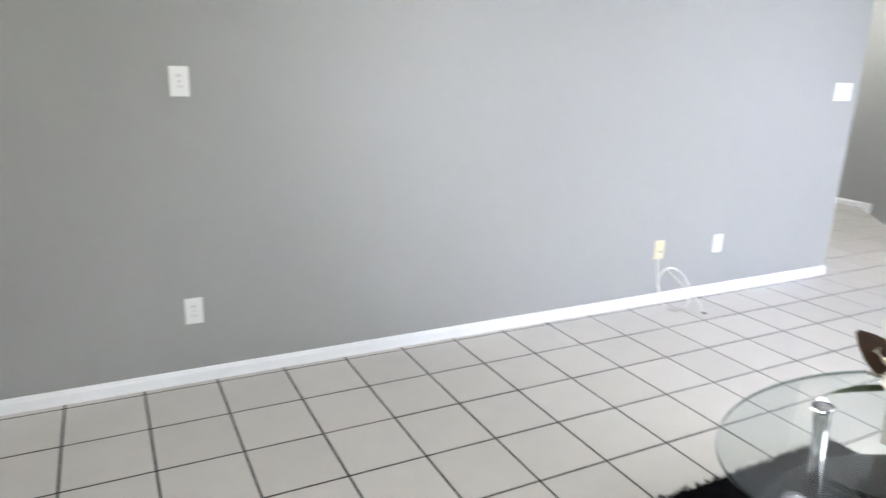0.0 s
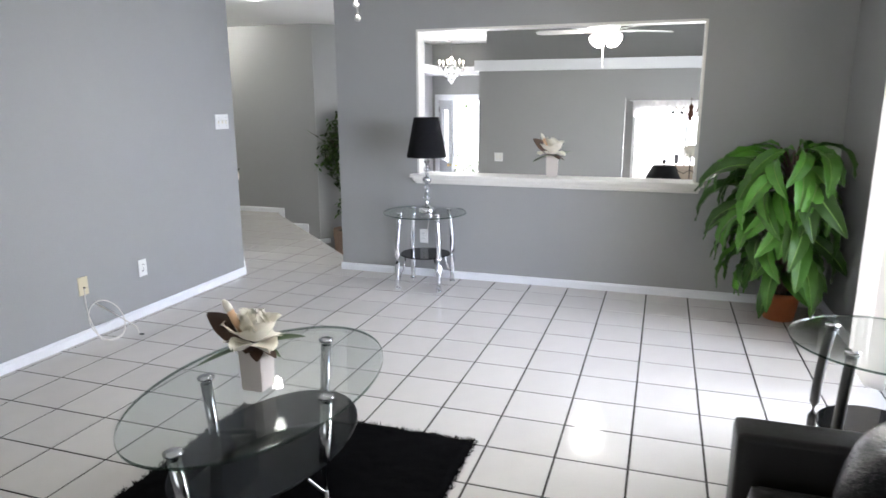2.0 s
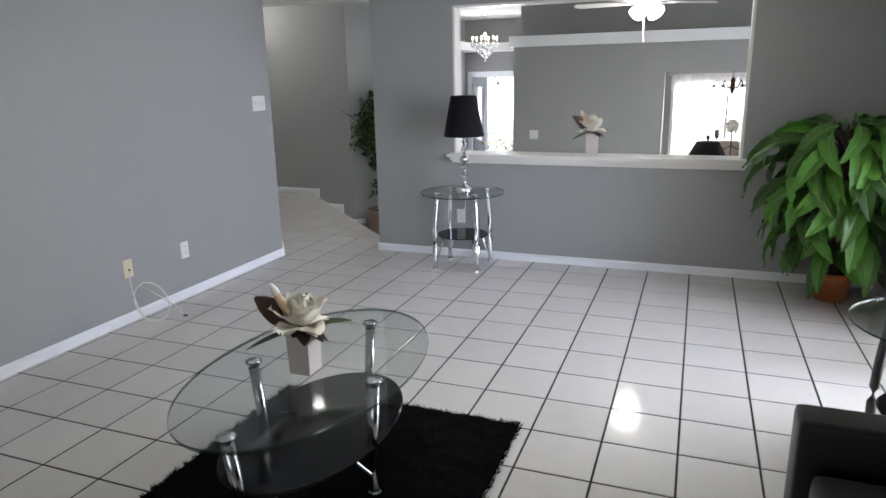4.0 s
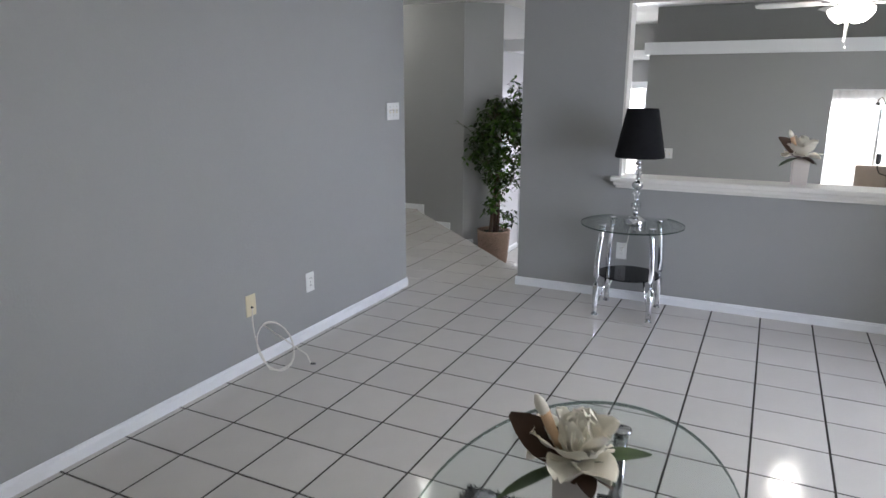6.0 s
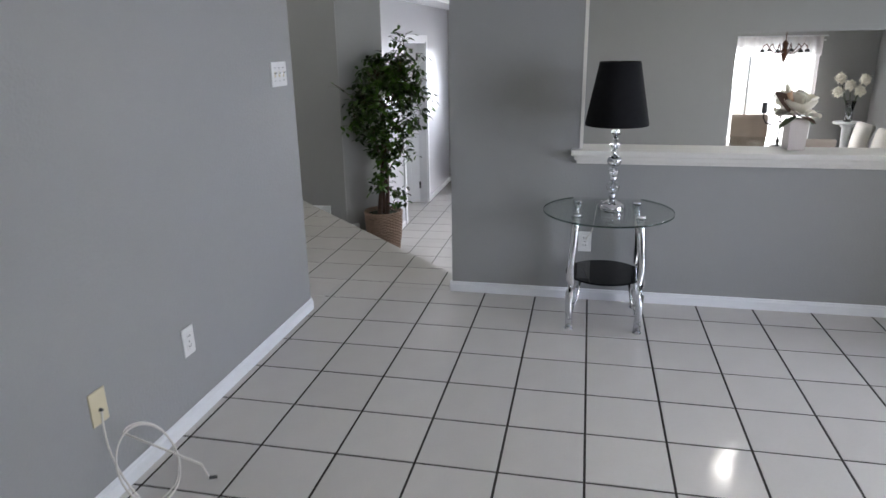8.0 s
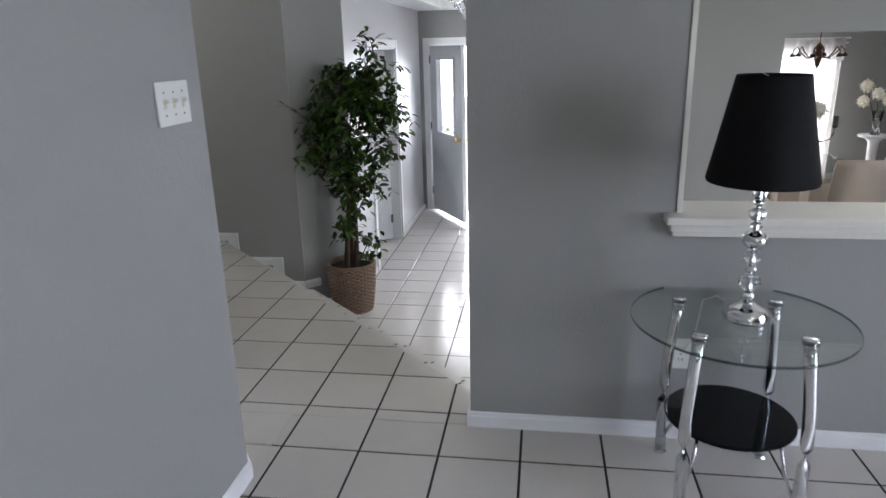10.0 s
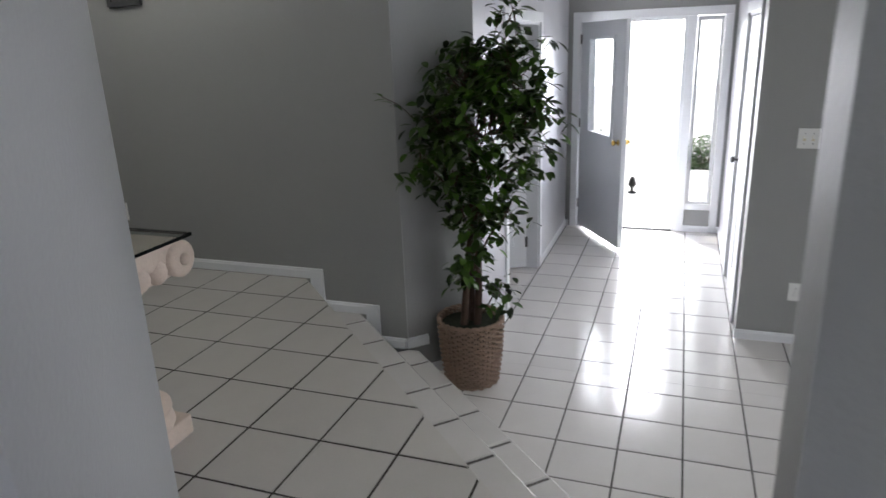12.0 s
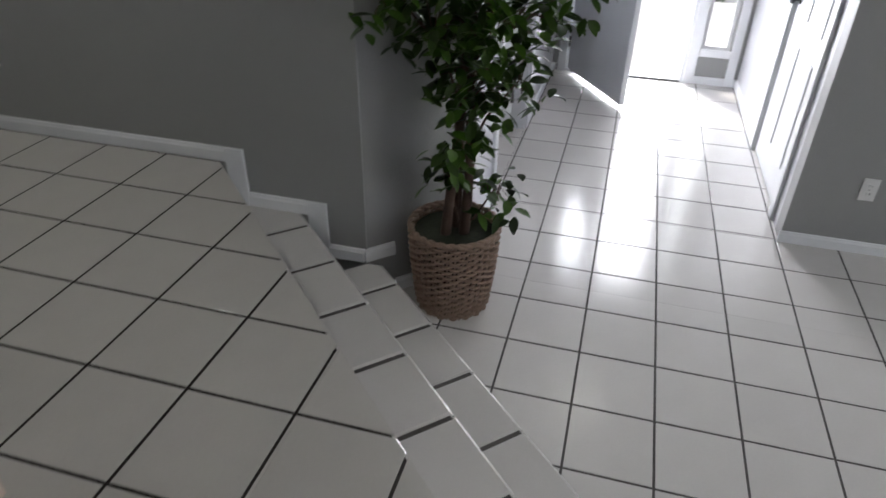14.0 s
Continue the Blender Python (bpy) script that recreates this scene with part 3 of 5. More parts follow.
struct("trim", boxes(((4.42, RWY - 0.001, 0), (4.5, RWY + 0.018, 2.13)), ((2.82, RWY - 0.001, 0), (2.9, RWY + 0.018, 2.13)), ((2.9, RWY - 0.001, 2.05), (4.42, RWY + 0.018, 2.13)), bevel=0.004), TRIM, "white casing of the patio door", "trim")

# vertical blinds drawn back at the patio door
vb = thing("vertical_blind", (4.13, RWY + 0.06, 0), "cream vertical blinds drawn to one end of the patio door", "blind")
part("headrail", boxes(((-1.28, -0.03, 2.06), (0.20, 0.03, 2.11)), bevel=0.004), TRIM, vb)
slat = done(boxes(((-0.044, -0.001, 0.03), (0.044, 0.001, 2.06))), "slat", BLIND)
for k in range(9):
    s = new("slat", slat)
    s.parent = vb
    s.matrix_basis = pose(0.16 - 0.042 * k, 0, 0, 0, 0, 68 + 6 * math.sin(k * 2.1))


def curtain(name, w, h, at, label, waves=11, depth=0.025, material=None):
    bm = bmesh.new()
    n = waves * 8
    rows = []
    for k in range(n + 1):
        x = w * (k / n - 0.5)
        y = depth * math.sin(2 * math.pi * waves * k / n) + 0.01 * math.sin(k * 0.37)
        rows.append((bm.verts.new((x, y, 0)), bm.verts.new((x, y * 0.8, h * 0.5)), bm.verts.new((x, y * 0.6, h))))
    for a, b in zip(rows, rows[1:]):
        bm.faces.new((a[0], b[0], b[1], a[1]))
        bm.faces.new((a[1], b[1], b[2], a[2]))
    bmesh.ops.solidify(bm, geom=bm.faces, thickness=0.0015)
    c = thing(name, (0, 0, 0), label, "curtain")
    part("cloth", bm, material or CURTAIN, c, smooth=True)
    part("rod", tube([(-w / 2 - 0.05, 0, h), (w / 2 + 0.05, 0, h)], 0.01), TRIM, c)
    c.matrix_basis = at
    return c


curtain("sheer_curtain", 0.5, 1.9, pose(12.12, -1.08, LOW + 0.06, 0, 0, 90), "sheer white curtain at the dining window", 7)
curtain("valance", 1.75, 0.26, pose(12.1, -0.47, 1.17, 0, 0, 90), "gathered white valance over the dining window", 16, 0.02)

# ---------------- wall plates ----------------


def outlet(place, turn, plate=PLASTIC, label="white duplex outlet on the grey wall", kind="outlet"):
    """Plates face -y in their own axes."""
    o = thing("wall_outlet" if kind == "outlet" else kind, place, label, "outlet" if kind == "outlet" else "wall plate", turn=turn)
    part("plate", boxes(((-0.036, -0.006, -0.058), (0.036, 0, 0.058)), bevel=0.003), plate, o)
    if kind == "outlet":
        for dz in (-0.021, 0.021):
            r = part("receptacle", boxes(((-0.017, -0.0085, dz - 0.0145), (0.017, -0.006, dz + 0.0145)), bevel=0.002), plate, o)
            for dx in (-0.007, 0.006):
                part("slot", boxes(((dx - 0.0012, -0.0092, dz - 0.003), (dx + 0.0012, -0.0084, dz + 0.006))), SLOT, r)
        part("screw", lathe([(0.003, 0), (0.003, 0.001)], 8), STEEL, o).matrix_basis = pose(0, -0.006, 0, 90, 0, 0)
    return o


def switches(place, turn, gangs, label):
    w = 0.046 * gangs + 0.024
    o = thing("light_switch", place, label, "light switch", turn=turn)
    part("plate", boxes(((-w / 2, -0.006, -0.058), (w / 2, 0, 0.058)), bevel=0.003), PLASTIC, o)
    for k in range(gangs):
        x = 0.046 * (k - (gangs - 1) / 2)
        part("surround", boxes(((x - 0.006, -0.0075, -0.013), (x + 0.006, -0.006, 0.013))), IVORY, o)
        t = part("toggle", boxes(((-0.004, -0.016, -0.005), (0.004, 0, 0.005)), bevel=0.0015), PLASTIC, o)
        t.matrix_basis = pose(x, -0.006, 0.003, -25, 0, 0)
        for dz in (-0.03, 0.03):
            part("screw", lathe([(0.003, 0), (0.003, 0.001)], 8), STEEL, o).matrix_basis = pose(x, -0.006, dz, 90, 0, 0)
    return o


outlet((0.70, LWY - 0.001, 0.331), 0)
outlet((3.875, LWY - 0.001, 0.338), 0)
outlet((0.706, LWY - 0.001, 1.286), 0, label="white high-set duplex outlet on the grey wall")
outlet((PWX - 0.001, 1.74, 0.345), -90, label="white duplex outlet behind the glass side table")
outlet((BWX - 0.001, 6.05, 0.345), -90, label="white duplex outlet on the platform wall")
outlet((FWL - 0.001, 1.93, -0.24), -90, label="white duplex outlet on the family room wall")
switches((4.87, LWY - 0.001, 1.296), 0, 3, "white triple toggle switch on the grey wall")
switches((FWL - 0.001, 1.96, 0.71), -90, 2, "white double switch on the family room wall")
coax = outlet((3.372, LWY - 0.001, 0.343), 0, IVORY, "ivory cable plate on the grey wall", "cable_plate")
part("socket", lathe([(0.006, 0), (0.006, 0.008), (0.004, 0.008), (0.004, 0.012)], 10), STEEL, coax).matrix_basis = pose(0, -0.006, -0.01, 90, 0, 0)

# loose white cable hanging from the plate into a coil on the floor
pts = [(3.372 - 0.02 * math.sin(u * 2.6), LWY - 0.014 - 0.10 * u * u, 0.333 - 0.325 * u) for u in (k / 11 for k in range(12))]
for k in range(1, 58):
    a = -math.pi * 0.62 + k * 0.175
    r = 0.118 + 0.010 * math.sin(k * 0.19)
    h = 0.124 + r * math.sin(a)
    pts.append((3.40 + r * 1.06 * math.cos(a) + 0.0005 * k, LWY - 0.185 + 0.50 * h + 0.0005 * k, max(0.006, h)))
pts += [(3.53, 3.01, 0.05), (3.52, 2.98, 0.008)]
cb = thing("coiled_cable", (0, 0, 0), "loose white coiled cable lying against the baseboard", "cable")
part("cord", tube(pts, 0.0036, 6), CABLE, cb, smooth=True)
part("plug", tube([(3.52, 2.98, 0.007), (3.53, 2.955, 0.007)], 0.006, 8), STEEL, cb, "metal cable end")

# ---------------- flowers ----------------


def petal(base, ang, tilt, length, width, cup):
    """A broad rounded petal that curls inwards."""
    bm = bmesh.new()
    out = Vector((math.cos(ang), math.sin(ang), 0))
    across = Vector((-math.sin(ang), math.cos(ang), 0))
    rows, p = [], Vector(base)
    n = 7
    for i in range(n + 1):
        u = i / n
        t = tilt - cup * u
        d = out * math.sin(t) + Vector((0, 0, math.cos(t)))
        nor = out * -math.cos(t) + Vector((0, 0, math.sin(t)))
        w = width * 0.5 * max(0.12, (math.sin(math.pi * min(0.08 + 0.86 * u ** 0.8, 1.0)) ** 0.55)) * (1.0 if i < n else 0.55)
        rows.append([bm.verts.new(p + across * (w * y) + nor * (0.42 * w * y * y) + nor * (0.009 * u * math.sin(7 * u + 5 * y + 3 * ang))) for y in (-1, -0.5, 0, 0.5, 1)])
        p = p + d * (length / n)
    for a, b in zip(rows, rows[1:]):
        for k in range(4):
            bm.faces.new((a[k], a[k + 1], b[k + 1], b[k]))
    return bm



def magnolia(name, place, label, turn=0.0, scale=1.0):
    """A square ivory vase with one opened bloom, a bud and stiff leaves."""
    o = thing(name, place, label, "flower vase", "magnolia vases", turn)
    h, a, b = 0.150 * scale, 0.040 * scale, 0.044 * scale
    bm = bmesh.new()
    for s0, z0, s1, z1 in ((a, 0, b, h), (b - 0.004, h, b - 0.006, h - 0.03)):
        q = [[bm.verts.new((s * i, s * j, z)) for i, j in ((-1, -1), (1, -1), (1, 1), (-1, 1))] for s, z in ((s0, z0), (s1, z1))]
        for k in range(4):
            bm.faces.new((q[0][k], q[0][(k + 1) % 4], q[1][(k + 1) % 4], q[1][k]))
        if z0 == 0:
            bm.faces.new(list(reversed(q[0])))
            outer = q[1]
        else:
            bm.faces.new(q[1])
            for k in range(4):
                bm.faces.new((outer[k], outer[(k + 1) % 4], q[0][(k + 1) % 4], q[0][k]))
    part("vase", bm, CERAMIC, o)
    rnd = random.Random(5)
    for ring, count, tilt, size, cup in ((0, 5, 8, 0.098, 0.55), (1, 6, 26, 0.112, 0.6), (2, 6, 54, 0.118, 0.35), (3, 5, 80, 0.105, -0.15)):
        for k in range(count):
            ang = math.radians(360 * k / count + 37 * ring + rnd.uniform(-14, 14))
            bm = petal((0.010 * math.cos(ang), 0.010 * math.sin(ang), h + 0.035 - 0.006 * ring), ang, radians(tilt + rnd.uniform(-9, 9)), size * scale * rnd.uniform(0.9, 1.1), 0.104 * scale, cup)
            part("petal", bm, PETAL, o, smooth=True)
    part("bud", tube([(-0.02, 0.035, h + 0.05), (-0.03, 0.055, h + 0.10), (-0.036, 0.07, h + 0.14)], 0.012 * scale, 10, taper=0.013 * scale), BUD, o, "brown-based bud", True)
    bm = lathe([(0.013, 0), (0.0145, 0.015), (0.012, 0.03), (0.005, 0.045)], 10)
    part("bud_tip", bm, PETAL, o, "cream bud tip", True).matrix_basis = pose(-0.036, 0.07, h + 0.138, -24, -10, 0)
    for ang, el, ln, wd, m in ((122, 42, 0.185, 0.085, LEAF_BROWN), (138, -6, 0.19, 0.04, LEAF_DARK), (-62, 12, 0.16, 0.06, LEAF_DARK), (215, -12, 0.09, 0.05, LEAF_BROWN), (262, -20, 0.085, 0.045, LEAF_BROWN), (-80, -24, 0.09, 0.04, LEAF_DARK), (75, 8, 0.1, 0.05, LEAF_DARK), (190, 2, 0.07, 0.05, LEAF_BROWN)):
        e, g = math.radians(el), math.radians(ang)
        way = (math.cos(g) * math.cos(e), math.sin(g) * math.cos(e), math.sin(e))
        part("leaf", leaf(bmesh.new(), (0.012 * math.cos(g), 0.012 * math.sin(g), h + 0.012), way, (-0.8, -0.2, 0.6) if ln == 0.185 else (0, 0, 1), ln * scale, wd * scale, 0.12, 0.25, 6), m, o, smooth=True)
    return o


# ---------------- coffee table, rug, sofa ----------------
rug = thing("shag_rug", (0, 0, 0), "black shaggy rug under the glass coffee table", "rug")
bm = bmesh.new()
rx0, rx1, ry0, ry1 = 1.05, 2.865, 0.575, 1.745
nx, ny = 96, 64
grid = [[None] * (ny + 1) for _ in range(nx + 1)]
for i in range(nx + 1):
    for j in range(ny + 1):
        x, y = rx0 + (rx1 - rx0) * i / nx, ry0 + (ry1 - ry0) * j / ny
        e = min(i, j, nx - i, ny - j)
        w = noise.noise(Vector((x * 9, y * 9, 3)))
        jx, jy = noise.noise(Vector((x * 60, y * 60, 1))) * 0.008, noise.noise(Vector((x * 60, y * 60, 7))) * 0.008
        z = 0.006 if e == 0 else 0.022 + 0.006 * w + 0.006 * noise.noise(Vector((x * 70, y * 70, 5)))
        grid[i][j] = bm.verts.new((x + jx, y + jy, max(z, 0.005)))
for i in range(nx):
    for j in range(ny):
        bm.faces.new((grid[i][j], grid[i + 1][j], grid[i + 1][j + 1], grid[i][j + 1]))
part("rug_body", bm, RUG, rug, smooth=True)
bm = bmesh.new()
rnd = random.Random(3)
for k in range(5200):
    side_k = rnd.random()
    if side_k < 0.62:
        x, y = rnd.uniform(rx0, rx1), rnd.choice((ry0, ry1)) + rnd.uniform(-0.012, 0.012)
        if side_k < 0.30:
            x, y = rnd.choice((rx0, rx1)) + rnd.uniform(-0.012, 0.012), rnd.uniform(ry0, ry1)
    else:
        x, y = rnd.uniform(rx0, rx1), rnd.uniform(ry0, ry1)
    a = rnd.uniform(0, 6.28)
    d = Vector((math.cos(a), math.sin(a), 0)) * rnd.uniform(0.008, 0.02)
    s = Vector((-math.sin(a), math.cos(a), 0)) * 0.0028
    b0 = Vector((x, y, 0.012 if side_k > 0.62 else 0.004))
    v = [bm.verts.new(b0 - s), bm.verts.new(b0 + s), bm.verts.new(b0 + d + Vector((0, 0, rnd.uniform(0.008, 0.018))))]
    bm.faces.new(v)
tagged(part("tufts", bm, RUG, rug), kind="stuff")

ct = thing("coffee_table", (2.265, 1.2, 0.028), "oval glass coffee table with chrome legs and black shelf", "coffee table")


def oval(a, b, z0, z1, n=64, bm=None):
    return lathe([(0.985, z0), (1.0, z0 + 0.15 * (z1 - z0)), (1.0, z1 - 0.25 * (z1 - z0)), (0.985, z1)], n, bm, sx=a, sy=b)


def rim_ring(a, b, z0, z1, n=64):
    bm = bmesh.new()
    ro = [[bm.verts.new((s * a * math.cos(2 * math.pi * k / n), s * b * math.sin(2 * math.pi * k / n), z)) for k in range(n)] for s, z in ((1.0008, z0), (1.0035, (z0 + z1) / 2), (1.0008, z1))]
    for p, q in zip(ro, ro[1:]):
        for k in range(n):
            bm.faces.new((p[k], p[(k + 1) % n], q[(k + 1) % n], q[k]))
    return bm


def glass_top(a, b, z0, z1, owner):
    g = part("glass_top", oval(a, b, z0, z1), GLASS, owner, "clear glass top")
    part("glass_edge", rim_ring(a, b, z0, z1), GLASS_EDGE, g, "green-tinted glass edge", True)
    return g


glass_top(0.61, 0.378, 0.425, 0.437, ct)
part("shelf", oval(0.46, 0.28, 0.185, 0.195), BLACKGLASS, ct, "black glass lower shelf")
for lx, ly in ((-0.066, 0.215), (0.42, -0.018), (-0.54, -0.038), (-0.07, -0.28)):
    k = Vector((lx, ly, 0))
    f = k * 0.93
    lg = part("leg", tube([(f.x, f.y, 0.0), (f.x * 0.99, f.y * 0.99, 0.19), (k.x, k.y, 0.424)], 0.019, 14, taper=0.021), LEGMETAL, ct, "chrome tube leg", True)
    part("cap", lathe([(0.021, 0), (0.030, 0.003), (0.030, 0.010), (0.022, 0.014)], 18, at=(k.x, k.y, 0.4375)), LEGMETAL, lg, "flat chrome cap", True)
    part("brace", tube([(f.x * 0.97, f.y * 0.97, 0.06), (f.x * 0.45, f.y * 0.45, 0.11), (f.x * 0.35, f.y * 0.35, 0.182)], 0.009, 8), LEGMETAL, ct, smooth=True)
    part("foot", lathe([(0.024, -0.006), (0.024, 0.006), (0.019, 0.012)], 14, at=(f.x, f.y, 0)), LEGMETAL, ct)
magnolia("magnolia_vase", (2.205, 1.195, 0.4655), "square ivory vase with white magnolia on the coffee table", 0)
magnolia("magnolia_vase", (PWX + 0.10, 0.70, 0.868), "square ivory vase with white magnolia on the sill", 6, 1.05)

sofa = thing("sofa", (1.45, -0.72, 0), "low black leather sofa with square arms", "sofa")
part("base", boxes(((-0.9, -0.36, 0.06), (0.82, 0.30, 0.26)), bevel=0.02), LEATHER, sofa, smooth=True)
for c in (-0.46, 0.36):
    part("seat_cushion", boxes(((c - 0.40, -0.14, 0.262), (c + 0.40, 0.31, 0.40)), bevel=0.035), LEATHER, sofa, smooth=True)
part("backrest", boxes(((-0.9, -0.38, 0.24), (0.82, -0.16, 0.74)), bevel=0.04), LEATHER, sofa, smooth=True)
for x in (-1.05, 0.83):
    part("armrest", boxes(((x, -0.38, 0.05), (x + 0.14, 0.335, 0.502)), bevel=0.022), LEATHER, sofa, smooth=True)
for x in (-1.0, 0.9):
    for y in (-0.33, 0.28):
        part("foot", boxes(((x - 0.03, y - 0.03, 0), (x + 0.03, y + 0.03, 0.06)), bevel=0.004), CHROME, sofa)
bm = bmesh.new()
bmesh.ops.create_uvsphere(bm, u_segments=24, v_segments=14, radius=1.0)
for v in bm.verts:
    x, y, z = v.co
    f = lambda c: math.copysign(abs(c) ** 0.55, c)
    v.co = (0.2 * f(x), 0.2 * f(y), 0.07 * z)
pl = thing("sequin_pillow", (2.12, -0.56, 0.58), "silver sequinned throw pillow leaning on the sofa arm", "pillow")
part("cushion", bm, SEQUIN, pl, smooth=True)
pl.matrix_basis = pose(2.10, -0.80, 0.545, 0, 66, 12)

# ---------------- glass side tables and lamp ----------------


def side_table(place, label, legs):
    o = thing("side_table", place, label, "side table", "round glass side tables")
    glass_top(0.326, 0.326, 0.591, 0.600, o)
    part("shelf", oval(0.20, 0.20, 0.255, 0.264, 40), BLACKGLASS, o, "round black glass shelf")
    for sx in (-1, 1):
        for sy in (-1, 1):
            path = []
            for k in range(10):
                u = k / 9
                r = 0.170 - 0.018 * u + 0.012 * math.sin(math.pi * u)
                path.append((sx * r, sy * r, 0.012 + 0.578 * u))
            lg = part("leg", tube(path, 0.0185, 14), legs, o, "bowed chrome leg" if legs is CHROME else "bowed chrome leg with dark reflection put in its colour", True)
            part("foot", lathe([(0.022, 0), (0.024, 0.006), (0.017, 0.016)], 12, at=(sx * 0.172, sy * 0.172, 0)), legs, lg)
            part("brace", tube([(sx * 0.170, sy * 0.170, 0.05), (sx * 0.135, sy * 0.135, 0.16), (sx * 0.12, sy * 0.12, 0.254)], 0.006, 8), CHROME, o, smooth=True)
            part("cap", lathe([(0.02, 0), (0.026, 0.003), (0.026, 0.008), (0.018, 0.011)], 16, at=(sx * 0.152, sy * 0.152, 0.6002)), CHROME, lg, "flat chrome cap", True)
            part("pad", lathe([(0.016, 0), (0.024, 0.003), (0.024, 0.006)], 12, at=(sx * 0.152, sy * 0.152, 0.5845)), CHROME, o)
    return o


side_table((5.178, 1.633, 0), "round glass side table with chrome legs and black shelf", CHROME)
# same chrome model; STEEL puts the black sofa's reflection into the legs' colour
side_table((2.97, -0.943, 0), "round glass side table beside the black sofa", STEEL)

lamp = thing("table_lamp", (5.182, 1.616, 0.6005), "table lamp with black drum shade and crystal ball stem", "table lamp")
part("base", lathe([(0.068, 0), (0.070, 0.006), (0.068, 0.03), (0.05, 0.042), (0.03, 0.05), (0.018, 0.058)], 32), CHROME, lamp, "round chrome base", True)
z = 0.058
for r, m in ((0.020, CHROME), (0.034, CRYSTAL), (0.018, CHROME), (0.028, CRYSTAL), (0.036, CHROME), (0.017, CRYSTAL), (0.026, CRYSTAL), (0.014, CHROME), (0.024, CRYSTAL), (0.020, CRYSTAL)):
    bm = bmesh.new()
    bmesh.ops.create_icosphere(bm, subdivisions=2 if m is CRYSTAL else 3, radius=r, matrix=Matrix.Translation((0, 0, z + r * 0.82)) @ Matrix.Diagonal((1, 1, 0.82, 1)))
    part("stem_ball" if m is CRYSTAL else "stem_ring", bm, m, lamp, "faceted crystal ball" if m is CRYSTAL else "chrome bead", m is not CRYSTAL)
    z += r * 1.64
part("stem", tube([(0, 0, 0.05), (0, 0, 0.56)], 0.005, 8), CHROME, lamp)
bm = bmesh.new()
n = 48
rings = [[bm.verts.new((r * math.cos(2 * math.pi * k / n), r * math.sin(2 * math.pi * k / n), zz)) for k in range(n)] for r, zz in ((0.152, 0.428), (0.154, 0.436), (0.098, 0.723), (0.096, 0.730), (0.0935, 0.723), (0.149, 0.436), (0.150, 0.428))]
for p, q in zip(rings, rings[1:]):
    for k in range(n):
        bm.faces.new((p[k], p[(k + 1) % n], q[(k + 1) % n], q[k]))
part("shade", bm, SHADE, lamp, "tapered black fabric shade", True)
part("socket", lathe([(0.016, 0.5), (0.018, 0.56), (0.012, 0.565)], 12), CHROME, lamp)
bm = bmesh.new()
for a in (0, 2.09, 4.19):
    tube([(0, 0, 0.718), (0.095 * math.cos(a), 0.095 * math.sin(a), 0.728)], 0.002, 6, bm)
tube([(0, 0, 0.55), (0, 0, 0.723)], 0.003, 6, bm)
part("spider", bm, CHROME, lamp)
cd = thing("lamp_cord", (0, 0, 0), "thin pale lamp cord hanging to the wall outlet", "cord")
part("cord", tube([(5.235, 1.62, 0.6035), (5.36, 1.66, 0.6045), (5.43, 1.685, 0.56), (5.436, 1.70, 0.42), (5.438, 1.735, 0.36)], 0.003, 6), CABLE, cd, smooth=True)

fl = thing("floor_lamp", (6.03, -0.135, LOW), "black floor lamp whose shade shows above the sill", "floor lamp")
part("base", lathe([(0.14, 0), (0.14, 0.02), (0.02, 0.04)], 28), IRON, fl)
part("pole", tube([(0, 0, 0.03), (0, 0, 1.52)], 0.012, 10), IRON, fl)
part("shade", lathe([(0.21, 1.27), (0.21, 1.28), (0.085, 1.517), (0.05, 1.52), (0.0501, 1.518)], 32), SHADE, fl, "flared black shade", True)
part("finial", lathe([(0.006, 1.52), (0.006, 1.532), (0.015, 1.54), (0.015, 1.556), (0.004, 1.568)], 12), IRON, fl, smooth=True)

# ---------------- plants ----------------


def basket(owner, r0, r1, h, rows=26, stakes=34):
    """Woven strands in and out of upright stakes, with a plaited rim."""
    n = stakes * 4
    for k in range(rows):
        z = h * (k + 0.5) / rows
        r = r0 + (r1 - r0) * (z / h) + 0.006 * math.sin(math.pi * z / h)
        ph = math.pi * (k % 2)
        path = [((r + 0.008 * math.sin(stakes / 2 * 2 * math.pi * q / n + ph)) * math.cos(2 * math.pi * q / n), (r + 0.008 * math.sin(stakes / 2 * 2 * math.pi * q / n + ph)) * math.sin(2 * math.pi * q / n), z + 0.0015 * math.sin(q * 0.9 + k)) for q in range(n + 1)]
        part("strand", tube(path, h / rows * 0.44, 5), WICKER, owner, smooth=True)
    for s in range(stakes):
        a = 2 * math.pi * (s + 0.5) / stakes
        part("stake", tube([(r0 * math.cos(a), r0 * math.sin(a), 0.0), (r1 * math.cos(a), r1 * math.sin(a), h)], 0.005, 5), WICKER, owner)
    part("lining", lathe([(r0 - 0.014, 0.0), (r0 - 0.012, 0.002), (r1 - 0.016, h - 0.03), (r1 - 0.017, h - 0.031)], 32), MOSS, owner, "dark inner lining")
    for off in (0, math.pi):
        path = [((r1 + 0.006 * math.sin(14 * 2 * math.pi * q / 112 + off)) * math.cos(2 * math.pi * q / 112), (r1 + 0.006 * math.sin(14 * 2 * math.pi * q / 112 + off)) * math.sin(2 * math.pi * q / 112), h + 0.006 * math.cos(14 * 2 * math.pi * q / 112 + off)) for q in range(113)]
        part("rim", tube(path, 0.008, 6), WICKER, owner, smooth=True)


